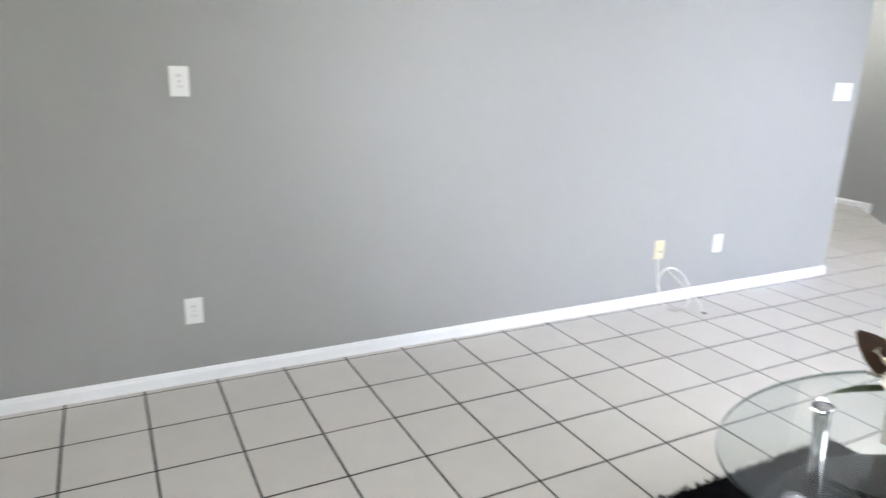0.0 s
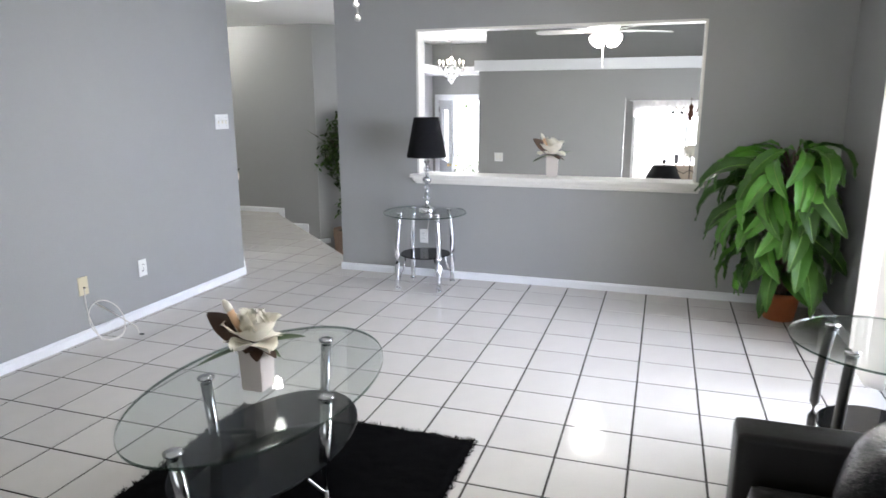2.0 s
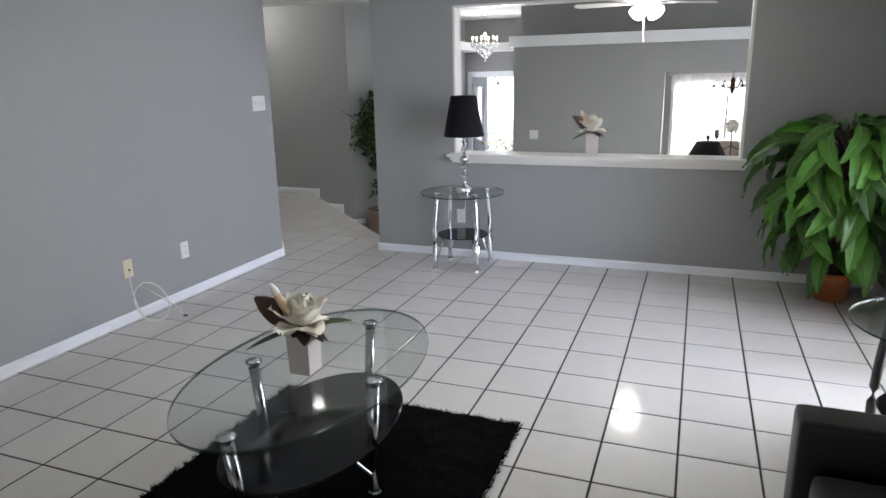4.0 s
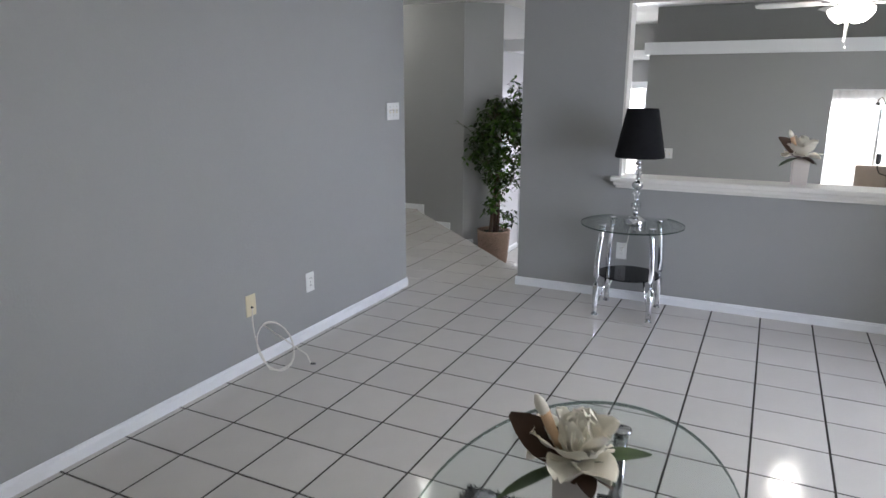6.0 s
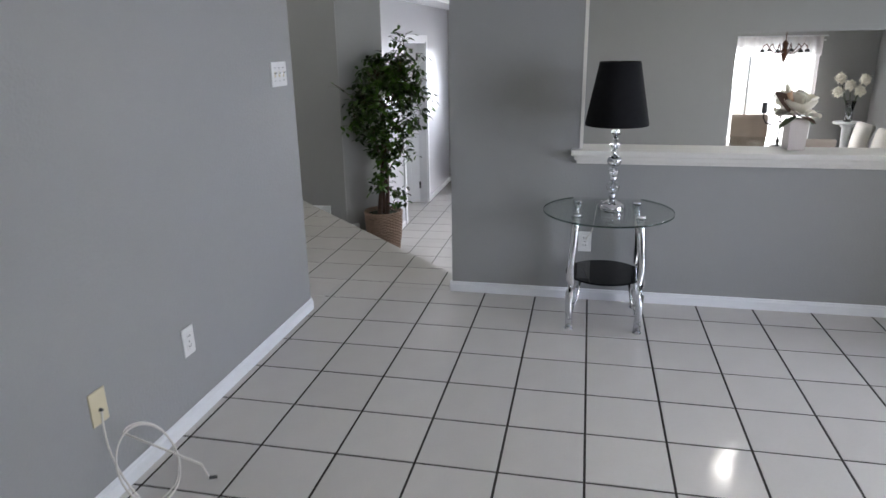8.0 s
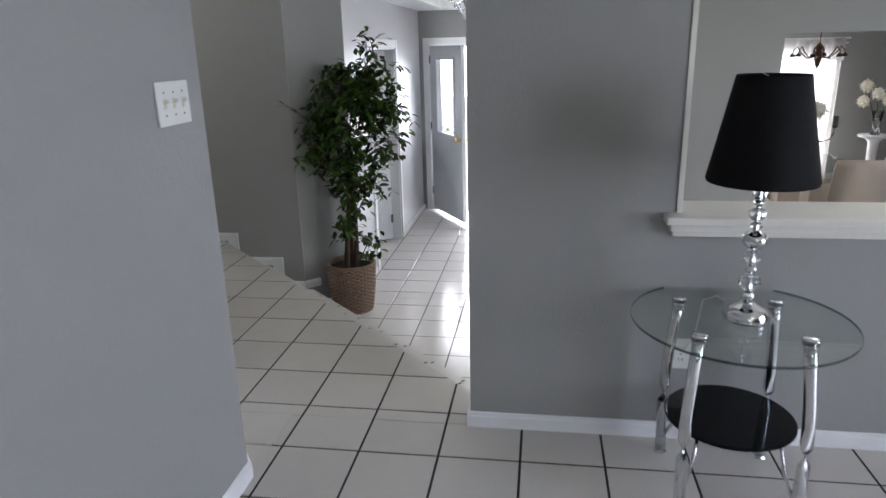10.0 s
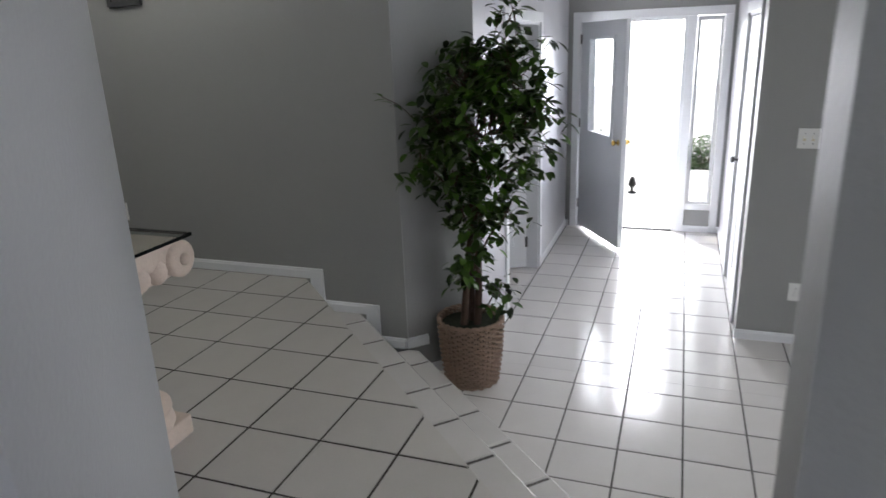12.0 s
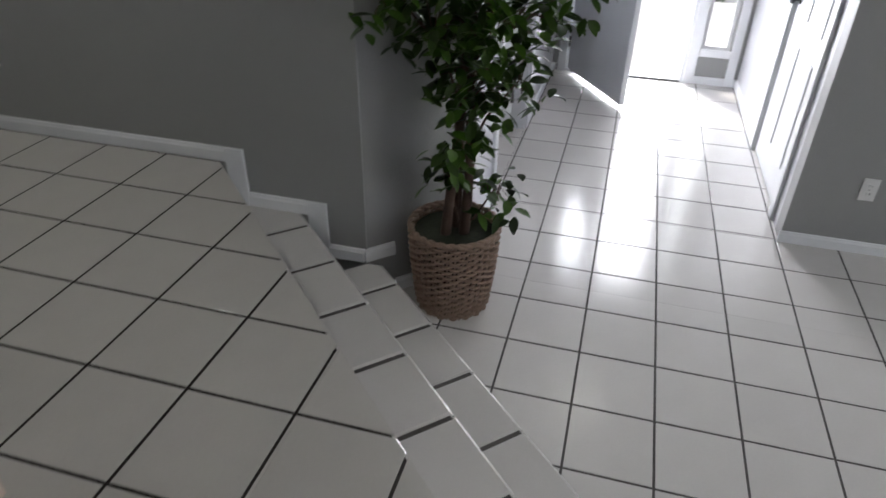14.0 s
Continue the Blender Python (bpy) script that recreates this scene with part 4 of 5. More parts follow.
FX, FY = 8.02, 3.732
fic = thing("ficus_tree", (FX, FY, LOW), "tall artificial ficus tree in a brown wicker basket", "potted plant")
pot = part("basket", lathe([(0.14, 0.001), (0.146, 0.005)], 24), WICKER, fic, "woven brown wicker basket")
basket(pot, 0.148, 0.184, 0.392)
bm = lathe([(0.170, 0.30), (0.165, 0.325), (0.10, 0.345), (0.03, 0.352)], 24)
rnd = random.Random(8)
for k in range(160):
    a, r = rnd.uniform(0, 6.28), 0.16 * math.sqrt(rnd.random())
    leaf(bm, (r * math.cos(a), r * math.sin(a), 0.338), (math.cos(a + 1), math.sin(a + 1), 0.5), (0, 0, 1), 0.05, 0.02, 0.4, 0.2, 3)
part("moss", bm, MOSS, fic, "dark moss filling the basket")
for k, (dx, dy, tw) in enumerate(((0.02, 0.0, 0.0), (-0.02, 0.015, 2.1), (0.0, -0.02, 4.2))):
    path = [(dx + 0.022 * math.cos(tw + 3.2 * u) * (1 - 0.2 * u), dy + 0.022 * math.sin(tw + 3.2 * u) * (1 - 0.2 * u) - 0.04 * u, 0.30 + 1.05 * u) for u in (q / 14 for q in range(15))]
    part("trunk", tube(path, 0.024, 8, taper=0.010), BARK, fic, smooth=True)
# lobes of the crown: centre and half widths, from the basket's middle
R = Vector((0.30, -0.954, 0))      # across the hall
F = Vector((-0.954, -0.30, 0))     # out into the hall
lobes = []
for across, out, zc, wa, wo, wz, cnt in (
        (-0.10, 0.06, 1.74, 0.20, 0.18, 0.20, 380), (0.14, 0.05, 1.74, 0.21, 0.18, 0.22, 380), (0.02, 0.08, 1.48, 0.27, 0.21, 0.20, 460),
        (0.24, 0.06, 1.50, 0.15, 0.15, 0.24, 190), (-0.20, 0.08, 1.52, 0.14, 0.15, 0.17, 120), (-0.33, 0.11, 1.34, 0.10, 0.12, 0.15, 90),
        (-0.18, 0.09, 1.22, 0.14, 0.15, 0.14, 110), (0.03, 0.08, 1.24, 0.23, 0.17, 0.14, 220), (-0.05, 0.07, 1.03, 0.16, 0.14, 0.13, 200),
        (-0.05, 0.05, 0.82, 0.12, 0.11, 0.15, 95), (0.06, 0.05, 0.58, 0.08, 0.07, 0.15, 45), (-0.12, 0.06, 0.68, 0.08, 0.06, 0.10, 18),
        (0.18, 0.02, 1.98, 0.13, 0.10, 0.12, 36), (0.12, 0.06, 1.02, 0.10, 0.10, 0.14, 45)):
    lobes.append((R * (across + 0.09) + F * out + Vector((0, 0, zc)), wa, wo, wz, cnt))
LIMIT = A[0] + A[1] - FX - FY - 0.05
crown, twigs = bmesh.new(), bmesh.new()
rnd = random.Random(21)
for c, wa, wo, wz, cnt in lobes:
    tube([(0, -0.02, max(0.4, min(1.3, c.z - 0.35))), (c.x * 0.5, c.y * 0.5, c.z - 0.15), tuple(c)], 0.007, 5, twigs, taper=0.003)
    twig_ends = []
    for k in range(max(6, cnt // 9)):
        while True:
            q = Vector((rnd.uniform(-1, 1), rnd.uniform(-1, 1), rnd.uniform(-1, 1)))
            if 0.25 < q.length < 1:
                break
        e = c + R * (q.x * wa) + F * (q.y * wo) + Vector((0, 0, q.z * wz))
        if e.x + e.y > LIMIT:
            continue
        twig_ends.append(e)
        tube([tuple(c * 0.75 + e * 0.25 - Vector((0, 0, 0.03))), tuple((c + e) / 2 + Vector((0, 0, 0.02))), tuple(e)], 0.003, 4, twigs, taper=0.0012)
    for e in twig_ends:
        for k in range(8):
            b = e + Vector((rnd.gauss(0, 0.036), rnd.gauss(0, 0.036), rnd.gauss(0, 0.034)))
            if b.x + b.y > LIMIT:
                continue
            a = rnd.uniform(0, 6.28)
            way = Vector((math.cos(a), math.sin(a), rnd.uniform(-0.9, 0.2)))
            leaf(crown, b, way, (rnd.uniform(-0.5, 0.5), rnd.uniform(-0.5, 0.5), 1), rnd.uniform(0.056, 0.084), rnd.uniform(0.031, 0.043), 0.22, 0.2, 4)
for sprig in (((-0.30, 0.06, 1.52), (-0.46, 0.18, 1.66)), ((0.26, 0.02, 1.7), (0.40, 0.03, 1.68)), ((0.28, 0.04, 1.4), (0.42, 0.05, 1.33)), ((0.16, 0.02, 1.96), (0.24, 0.03, 2.10)), ((0.10, 0.02, 1.9), (0.14, 0.03, 2.05)), ((0.3, 0.04, 1.55), (0.42, 0.05, 1.5))):
    p, q = [R * (s[0] + 0.05) + F * s[1] + Vector((0, 0, s[2])) for s in sprig]
    tube([tuple(p), tuple((p + q) / 2 + Vector((0, 0, 0.02))), tuple(q)], 0.002, 4, twigs)
    for k in range(5):
        b = q.lerp(p, 0.14 * k)
        a = rnd.uniform(0, 6.28)
        leaf(crown, b, Vector((math.cos(a), math.sin(a), rnd.uniform(-0.5, 0.5))) + (q - p).normalized(), (0, 0, 1), 0.068, 0.032, 0.25, 0.25, 4)
tagged(part("branchwork", twigs, BARK, fic), kind="stuff")
tagged(part("crown", crown, FICUS, fic, "dense drooping green leaves", True), kind="stuff")

PX, PY = 5.12, -0.94
bigp = thing("leafy_plant", (PX, PY, 0), "bushy plant with large drooping green leaves in terracotta pot", "potted plant")
part("pot", lathe([(0.085, 0), (0.095, 0.004), (0.118, 0.15), (0.128, 0.155), (0.132, 0.195), (0.122, 0.198), (0.115, 0.17), (0.02, 0.165)], 36), TERRA, bigp, "round terracotta pot", True)
part("soil", lathe([(0.113, 0.15), (0.113, 0.172), (0.02, 0.178)], 24), MOSS, bigp)
leaf_shapes = []
for ln, wd, rise, fall in ((0.47, 0.108, 34, -80), (0.41, 0.104, 10, -86), (0.52, 0.118, 46, -74)):
    bm = bmesh.new()
    n = 13
    rows, px, pz = [], 0.0, 0.0
    for i in range(n + 1):
        u = i / n
        el = radians(rise + (fall - rise) * min(1.0, u * 1.25) ** 0.8)
        w = max(0.004, wd * 0.5 * (math.sin(math.pi * min(1.0, max(0.0, (u - 0.05) / 0.95) ** 0.85)) ** 0.75))
        nx, nz = -math.sin(el), math.cos(el)
        row = []
        for y in (-1, -0.66, -0.33, -0.06, 0.06, 0.33, 0.66, 1):
            lift = 0.75 * abs(y) * w - 0.35 * w * y * y + (0.008 * math.sin(i * 2.6 + y) * abs(y) if abs(y) > 0.3 else 0)
            row.append(bm.verts.new((px + nx * lift, y * w, pz + nz * lift)))
        rows.append(row)
        px += math.cos(el) * ln / n
        pz += math.sin(el) * ln / n
    for p, q in zip(rows, rows[1:]):
        for k in range(7):
            bm.faces.new((p[k], q[k], q[k + 1], p[k + 1]))
    me = done(bm, "leaf", BIGLEAF, True)
    me.materials.append(MIDRIB)
    for f in range(3, len(me.polygons), 7):
        me.polygons[f].material_index = 1
    leaf_shapes.append((me, px, pz))
stems = bmesh.new()
rnd = random.Random(14)
COUNT = 150
for k in range(COUNT):
    u = (k + 0.5) / COUNT
    a = k * 2.39996 + rnd.uniform(-0.2, 0.2)
    out = Vector((math.cos(a), math.sin(a), 0))
    z = 0.30 + 0.86 * u ** 0.9
    r0 = (0.05 + 0.17 * math.sin(math.pi * min(1.0, 0.2 + 0.8 * (1 - u)))) * rnd.uniform(0.7, 1.1)
    me, reach, fall = leaf_shapes[k % 3]
    sc, lean = rnd.uniform(0.85, 1.12), rnd.uniform(-6, 12)
    while sc > 0.45:
        end = Vector((PX, PY, 0)) + out * (r0 + reach * sc * 1.08)
        if end.x < PWX - 0.07 and end.y > RWY + 0.07 and z + fall * sc > 0.02:
            break
        if z + fall * sc <= 0.02:
            z += 0.04
        else:
            sc, r0 = sc - 0.06, r0 * 0.85
    else:
        continue
    base = out * r0 + Vector((0, 0, z))
    lf = new("leaf", me)
    lf.parent = bigp
    lf.matrix_basis = Matrix.Translation(base) @ Euler((rnd.uniform(-0.7, 0.7), radians(lean), a + rnd.uniform(-0.35, 0.35))).to_matrix().to_4x4() @ Matrix.Diagonal((sc, sc, sc, 1))
    tube([(0, 0, max(0.16, z - 0.34)), (base.x * 0.35, base.y * 0.35, z - 0.10), tuple(base)], 0.006, 5, stems)
for dx, dy in ((0.02, 0.01), (-0.02, 0.015), (0.0, -0.02)):
    tube([(dx, dy, 0.15), (dx * 1.6, dy * 1.2, 0.6), (dx * 0.8, dy, 1.12)], 0.016, 7, stems, taper=0.008)
tagged(part("stemwork", stems, BARK, bigp), kind="stuff")

# ---------------- platform room: console on a plaster column ----------------


def plaster_column(place, label):
    o = thing("column_pedestal", place, label, "pedestal", "console pedestals")
    part("plinth", boxes(((-0.155, -0.125, 0), (0.155, 0.185, 0.075)), bevel=0.008), PLASTER, o, "square chipped plinth")
    part("base_ring", lathe([(0.138, 0.074), (0.146, 0.09), (0.142, 0.112), (0.134, 0.122), (0.132, 0.135), (0.142, 0.145), (0.140, 0.16), (0.118, 0.172), (0.112, 0.178)], 40), PLASTER, o, smooth=True)
    bm = bmesh.new()
    n, flutes = 96, 12
    rings = []
    for k in range(9):
        u = k / 8
        z = 0.175 + 0.395 * u
        r = 0.100 - 0.012 * u
        depth = 0.011 * min(1, 4 * u, 4 * (1 - u))
        rings.append([bm.verts.new(((r - depth * abs(math.sin(flutes * math.pi * q / n)) ** 0.7) * math.cos(2 * math.pi * q / n), (r - depth * abs(math.sin(flutes * math.pi * q / n)) ** 0.7) * math.sin(2 * math.pi * q / n), z)) for q in range(n)])
    for p, q in zip(rings, rings[1:]):
        for k in range(n):
            bm.faces.new((p[k], p[(k + 1) % n], q[(k + 1) % n], q[k]))
    part("shaft", bm, PLASTER, o, "fluted shaft", True)
    part("neck", lathe([(0.105, 0.565), (0.118, 0.572), (0.118, 0.585), (0.13, 0.60), (0.15, 0.62)], 40), PLASTER, o, smooth=True)
    bm = bmesh.new()
    box(bm, (-0.185, -0.175, 0.655), (0.185, 0.175, 0.735), 0.012)
    box(bm, (-0.15, -0.15, 0.60), (0.15, 0.15, 0.66), 0.015)
    part("capital", bm, PLASTER, o)
    for sx in (-1, 1):
        sc = bmesh.new()
        m = Matrix.Translation((sx * 0.165, 0, 0.665)) @ Matrix.Rotation(math.pi / 2, 4, "X")
        r = lathe([(0.045, -0.195), (0.062, -0.185), (0.060, -0.10), (0.046, -0.02), (0.046, 0.02), (0.060, 0.10), (0.062, 0.185), (0.045, 0.195)], 24, sc)
        bmesh.ops.transform(sc, matrix=m, verts=sc.verts)
        part("scroll", sc, PLASTER, o, smooth=True)
        for sy in (-1, 1):
            eye = bmesh.new()
            ball(eye, (sx * 0.165, sy * 0.195, 0.665), 0.022, 2)
            part("scroll_eye", eye, PLASTER, o, smooth=True)
    for sy in (-1, 1):
        for x in (-0.075, 0.0, 0.075):
            egg = bmesh.new()
            ball(egg, (x, sy * 0.155, 0.645), 0.036, 2, 1.25)
            part("egg_moulding", egg, PLASTER, o, smooth=True)
    return o


plaster_column((6.185, 4.39, 0), "cream plaster column pedestal with fluted shaft and scrolls")
gt = thing("console_glass", (6.095, 4.42, 0.736), "clear rectangular glass console top on a plaster column", "glass tabletop")
g = part("glass_top", boxes(((-0.30, -0.235, 0), (0.29, 0.20, 0.012))), GLASS, gt)
part("glass_edge", boxes(((-0.302, -0.2385, 0.0005), (0.2935, -0.2355, 0.0115)), ((0.2905, -0.2355, 0.0005), (0.2935, 0.20, 0.0115))), GLASS_DARK, g, "dark green glass edge")
pic = thing("picture_frame", (BWX - 0.002, 5.745, 1.585), "small dark framed picture on the platform wall", "picture", turn=-90)
part("frame", boxes(((-0.12, -0.025, 0), (-0.09, 0, 0.34)), ((0.09, -0.025, 0), (0.12, 0, 0.34)), ((-0.09, -0.025, 0), (0.09, 0, 0.03)), ((-0.09, -0.025, 0.31), (0.09, 0, 0.34)), bevel=0.003), DARKFRAME, pic)
part("print", boxes(((-0.09, -0.012, 0.03), (0.09, 0, 0.31))), PRINT, pic)

# ---------------- ceiling lights ----------------


def downlight(x, y, watts):
    o = thing("recessed_light", (x, y, TOP), "lit round recessed light in the white ceiling", "ceiling light", "recessed lights")
    part("trim_ring", lathe([(0.062, -0.012), (0.085, -0.012), (0.092, -0.004), (0.092, 0.0)], 32), FANW, o, smooth=True)
    part("lens", lathe([(0.05, -0.0155), (0.06, -0.0135), (0.0602, -0.0125)], 24), LITD, o, "glowing lens")
    bulb_light("downlight_bulb", (x, y, TOP - 0.06), watts, WARM, 0.05)


downlight(5.88, 3.54, 1.2)
downlight(7.2, 5.60, 17)
# this third light is added, unseen, to brighten the platform room
downlight(6.3, 5.55, 7)


def ceiling_fan(x, y, turn, watts, label):
    o = thing("ceiling_fan", (x, y, TOP), label, "ceiling fan", "ceiling fans", turn)
    part("canopy", lathe([(0.03, -0.06), (0.055, -0.045), (0.07, -0.01), (0.07, 0)], 28), FANW, o, smooth=True)
    part("rod", tube([(0, 0, -0.19), (0, 0, -0.05)], 0.012, 10), FANW, o)
    part("motor", lathe([(0.05, -0.31), (0.10, -0.30), (0.13, -0.27), (0.13, -0.22), (0.09, -0.19), (0.03, -0.185)], 32), FANW, o, smooth=True)
    for k in range(5):
        a = 72 * k
        bl = bmesh.new()
        box(bl, (0.20, -0.062, -0.004), (0.66, 0.062, 0.004), 0.0)
        for v in bl.verts:
            if v.co.x > 0.6:
                v.co.y *= 1.12
        bmesh.ops.bevel(bl, geom=[e for e in bl.edges if abs(e.verts[0].co.z - e.verts[1].co.z) > 0.005], offset=0.03, segments=3, affect="EDGES")
        b = part("blade", bl, FANW, o, "white fan blade")
        b.matrix_basis = pose(0, 0, -0.300, 10, 0, a)
        part("blade_iron", boxes(((0.11, -0.018, -0.012), (0.25, 0.018, -0.005)), bevel=0.003), FANW, b)
    part("light_hub", lathe([(0.03, -0.37), (0.055, -0.36), (0.06, -0.32), (0.05, -0.305)], 24), FANW, o, smooth=True)
    for k in range(4):
        a = radians(45 + 90 * k)
        sh = lathe([(0.022, 0), (0.035, 0.012), (0.055, 0.045), (0.068, 0.085), (0.064, 0.090), (0.02, 0.07)], 20)
        s = part("light_shade", sh, LIT, o, "lit frosted bell shade", True)
        s.matrix_basis = Matrix.Translation((0.055 * math.cos(a), 0.055 * math.sin(a), -0.345)) @ Euler((0, radians(128), a)).to_matrix().to_4x4()
    for k, (dx, ln) in enumerate(((0.025, 0.20), (-0.03, 0.255))):
        ch = part("pull_chain", tube([(dx, 0.02, -0.37), (dx, 0.02, -0.37 - ln)], 0.0022, 6), FANW, o, "thin pull chain")
        part("pull_knob", lathe([(0.003, 0.022), (0.010, 0.014), (0.010, 0.006), (0.004, 0)], 10, at=(dx, 0.02, -0.39 - ln)), FANW, ch, smooth=True)
    bulb_light("fan_bulb", (x, y, TOP - 0.47), watts, WARM, 0.08)
    return o


ceiling_fan(6.86, 0.45, 12, 9, "white five-blade ceiling fan with lit frosted shades")
ceiling_fan(2.62, 0.94, 30, 10, "white ceiling fan with pull chains over the coffee table")


def chandelier(x, y, top, z, label):
    """Crystal chandelier: scrolled arms, candle bulbs, hanging drops."""
    o = thing("crystal_chandelier", (x, y, z), label, "chandelier")
    part("chain", tube([(0, 0, 0.16), (0, 0, top - z)], 0.005, 6), CHROME, o)
    part("canopy", lathe([(0.01, top - z - 0.04), (0.05, top - z - 0.02), (0.055, top - z)], 20), CHROME, o, smooth=True)
    part("column", lathe([(0.01, -0.10), (0.035, -0.06), (0.02, -0.02), (0.03, 0.02), (0.015, 0.08), (0.028, 0.13), (0.008, 0.17)], 20), CRYSTAL, o, smooth=True)
    drop = done(lathe([(0.001, -0.035), (0.011, -0.016), (0.007, 0.0), (0.001, 0.006)], 6), "drop", CRYSTAL)
    rnd = random.Random(4)
    for k in range(6):
        a = math.pi * 2 * k / 6
        c, s = math.cos(a), math.sin(a)
        path = [(r * c, r * s, zz) for r, zz in ((0.02, -0.02), (0.07, -0.07), (0.13, -0.075), (0.18, -0.03), (0.185, 0.01))]
        arm = part("arm", tube(path, 0.007, 8), CRYSTAL, o, smooth=True)
        part("bobeche", lathe([(0.012, 0.008), (0.035, 0.016), (0.036, 0.019), (0.01, 0.014)], 14, at=(0.185 * c, 0.185 * s, 0)), CRYSTAL, arm, smooth=True)
        part("candle", lathe([(0.009, 0.014), (0.009, 0.07)], 10, at=(0.185 * c, 0.185 * s, 0)), FANW, arm)
        part("bulb", lathe([(0.006, 0.07), (0.012, 0.085), (0.008, 0.105), (0.001, 0.122)], 10, at=(0.185 * c, 0.185 * s, 0)), CANDLE, arm, "lit candle bulb", True)
        for r, zz in ((0.185, -0.02), (0.205, 0.005), (0.165, 0.005), (0.13, -0.08), (0.07, -0.075), (0.07, -0.13), (0.10, -0.11)):
            d = new("drop", drop)
            d.parent = o
            d.matrix_basis = pose(r * c, r * s, zz, 0, 0, rnd.uniform(0, 90))
    for k in range(10):
        a = math.pi * 2 * k / 10
        for r, zz in ((0.04, -0.15), (0.025, -0.19)):
            d = new("drop", drop)
            d.parent = o
            d.matrix_basis = pose(r * math.cos(a + r * 40), r * math.sin(a + r * 40), zz)
    part("finial", lathe([(0.004, -0.25), (0.022, -0.225), (0.012, -0.20), (0.03, -0.18), (0.01, -0.10)], 14), CRYSTAL, o, smooth=True)
    bulb_light("chandelier_bulbs", (x, y, z + 0.15), 8, WARM, 0.15)


chandelier(10.32, 3.04, TOP, 1.93, "sparkling crystal chandelier hanging in the foyer")

# ---------------- dining room ----------------
TX, TY, TZ = 10.45, -0.5, LOW + 0.745
dt = thing("dining_table", (TX, TY, LOW), "glass-topped dining table on ivory pedestals", "dining table")
g = part("glass_top", boxes(((-0.85, -0.5, 0.735), (0.85, 0.5, 0.748))), GLASS, dt)
part("glass_edge", rim_ring(0.01, 0.01, 0.735, 0.748, 8), GLASS_EDGE, g)
for x in (-0.42, 0.42):
    part("pedestal", boxes(((x - 0.17, -0.22, 0), (x + 0.17, 0.22, 0.06)), ((x - 0.12, -0.17, 0.06), (x + 0.12, 0.17, 0.68)), ((x - 0.17, -0.22, 0.68), (x + 0.17, 0.22, 0.734)), bevel=0.01), PLASTER, dt)


def dining_chair(place, turn, cover, label):
    o = thing("dining_chair", place, label, "chair", "chairs round the dining table", turn)
    part("seat", boxes(((-0.24, -0.24, 0.36), (0.24, 0.26, 0.49)), bevel=0.03), cover, o, smooth=True)
    part("skirt", boxes(((-0.235, -0.235, 0.16), (0.235, 0.25, 0.362)), bevel=0.01), cover, o)
    bm = bmesh.new()
    prof = [(-0.22, 0.40), (-0.25, 0.60), (-0.275, 0.80), (-0.30, 0.93), (-0.325, 0.985), (-0.36, 0.99), (-0.375, 0.965), (-0.365, 0.93), (-0.345, 0.90), (-0.325, 0.78), (-0.31, 0.60), (-0.29, 0.40)]
    a = [bm.verts.new((-0.235, y, z)) for y, z in prof]
    b = [bm.verts.new((0.235, y, z)) for y, z in prof]
    n = len(prof)
    for k in range(n):
        bm.faces.new((a[k], a[(k + 1) % n], b[(k + 1) % n], b[k]))
    bm.faces.new(list(reversed(a)))
    bm.faces.new(b)
    bmesh.ops.recalc_face_normals(bm, faces=bm.faces)
    bmesh.ops.bevel(bm, geom=[e for e in bm.edges if abs(e.verts[0].co.x - e.verts[1].co.x) < 0.01], offset=0.012, segments=2, affect="EDGES")
    part("backrest", bm, cover, o, "scroll-topped upholstered back", True)
    for x in (-0.2, 0.2):
        for y in (-0.2, 0.22):
            part("leg", tube([(x, y, 0.0), (x, y, 0.17)], 0.016, 8, taper=0.022), BARK, o)
    return o


dining_chair((9.72, -0.55, LOW), -90, TAN, "tan upholstered dining chair with scrolled back")
dining_chair((10.15, -1.22, LOW), 0, FABRIC, "ivory upholstered dining chair with scrolled back")
dining_chair((10.80, -1.22, LOW), 0, FABRIC, "ivory upholstered dining chair with scrolled back")
dining_chair((11.45, -0.45, LOW), 90, TAN, "tan upholstered dining chair by the bright window")
dining_chair((10.15, 0.24, LOW), 180, FABRIC, "ivory upholstered dining chair with scrolled back")
dining_chair((10.80, 0.24, LOW), 180, FABRIC, "ivory upholstered dining chair with scrolled back")


def flower_ball(bm, at, r, rnd, count=46):
    ball(bm, at, r * 0.86, 2)
    for k in range(count):
        u = 1 - 2 * (k + 0.5) / count
        a = k * 2.39996
        s = math.sqrt(1 - u * u)
        d = Vector((s * math.cos(a), s * math.sin(a), u))
        leaf(bm, Vector(at) + d * r * 0.7, d + Vector((rnd.uniform(-.6, .6), rnd.uniform(-.6, .6), rnd.uniform(-.6, .6))), (0.3, 0.2, 1), r * 0.55, r * 0.5, 0.4, 0.3, 3)


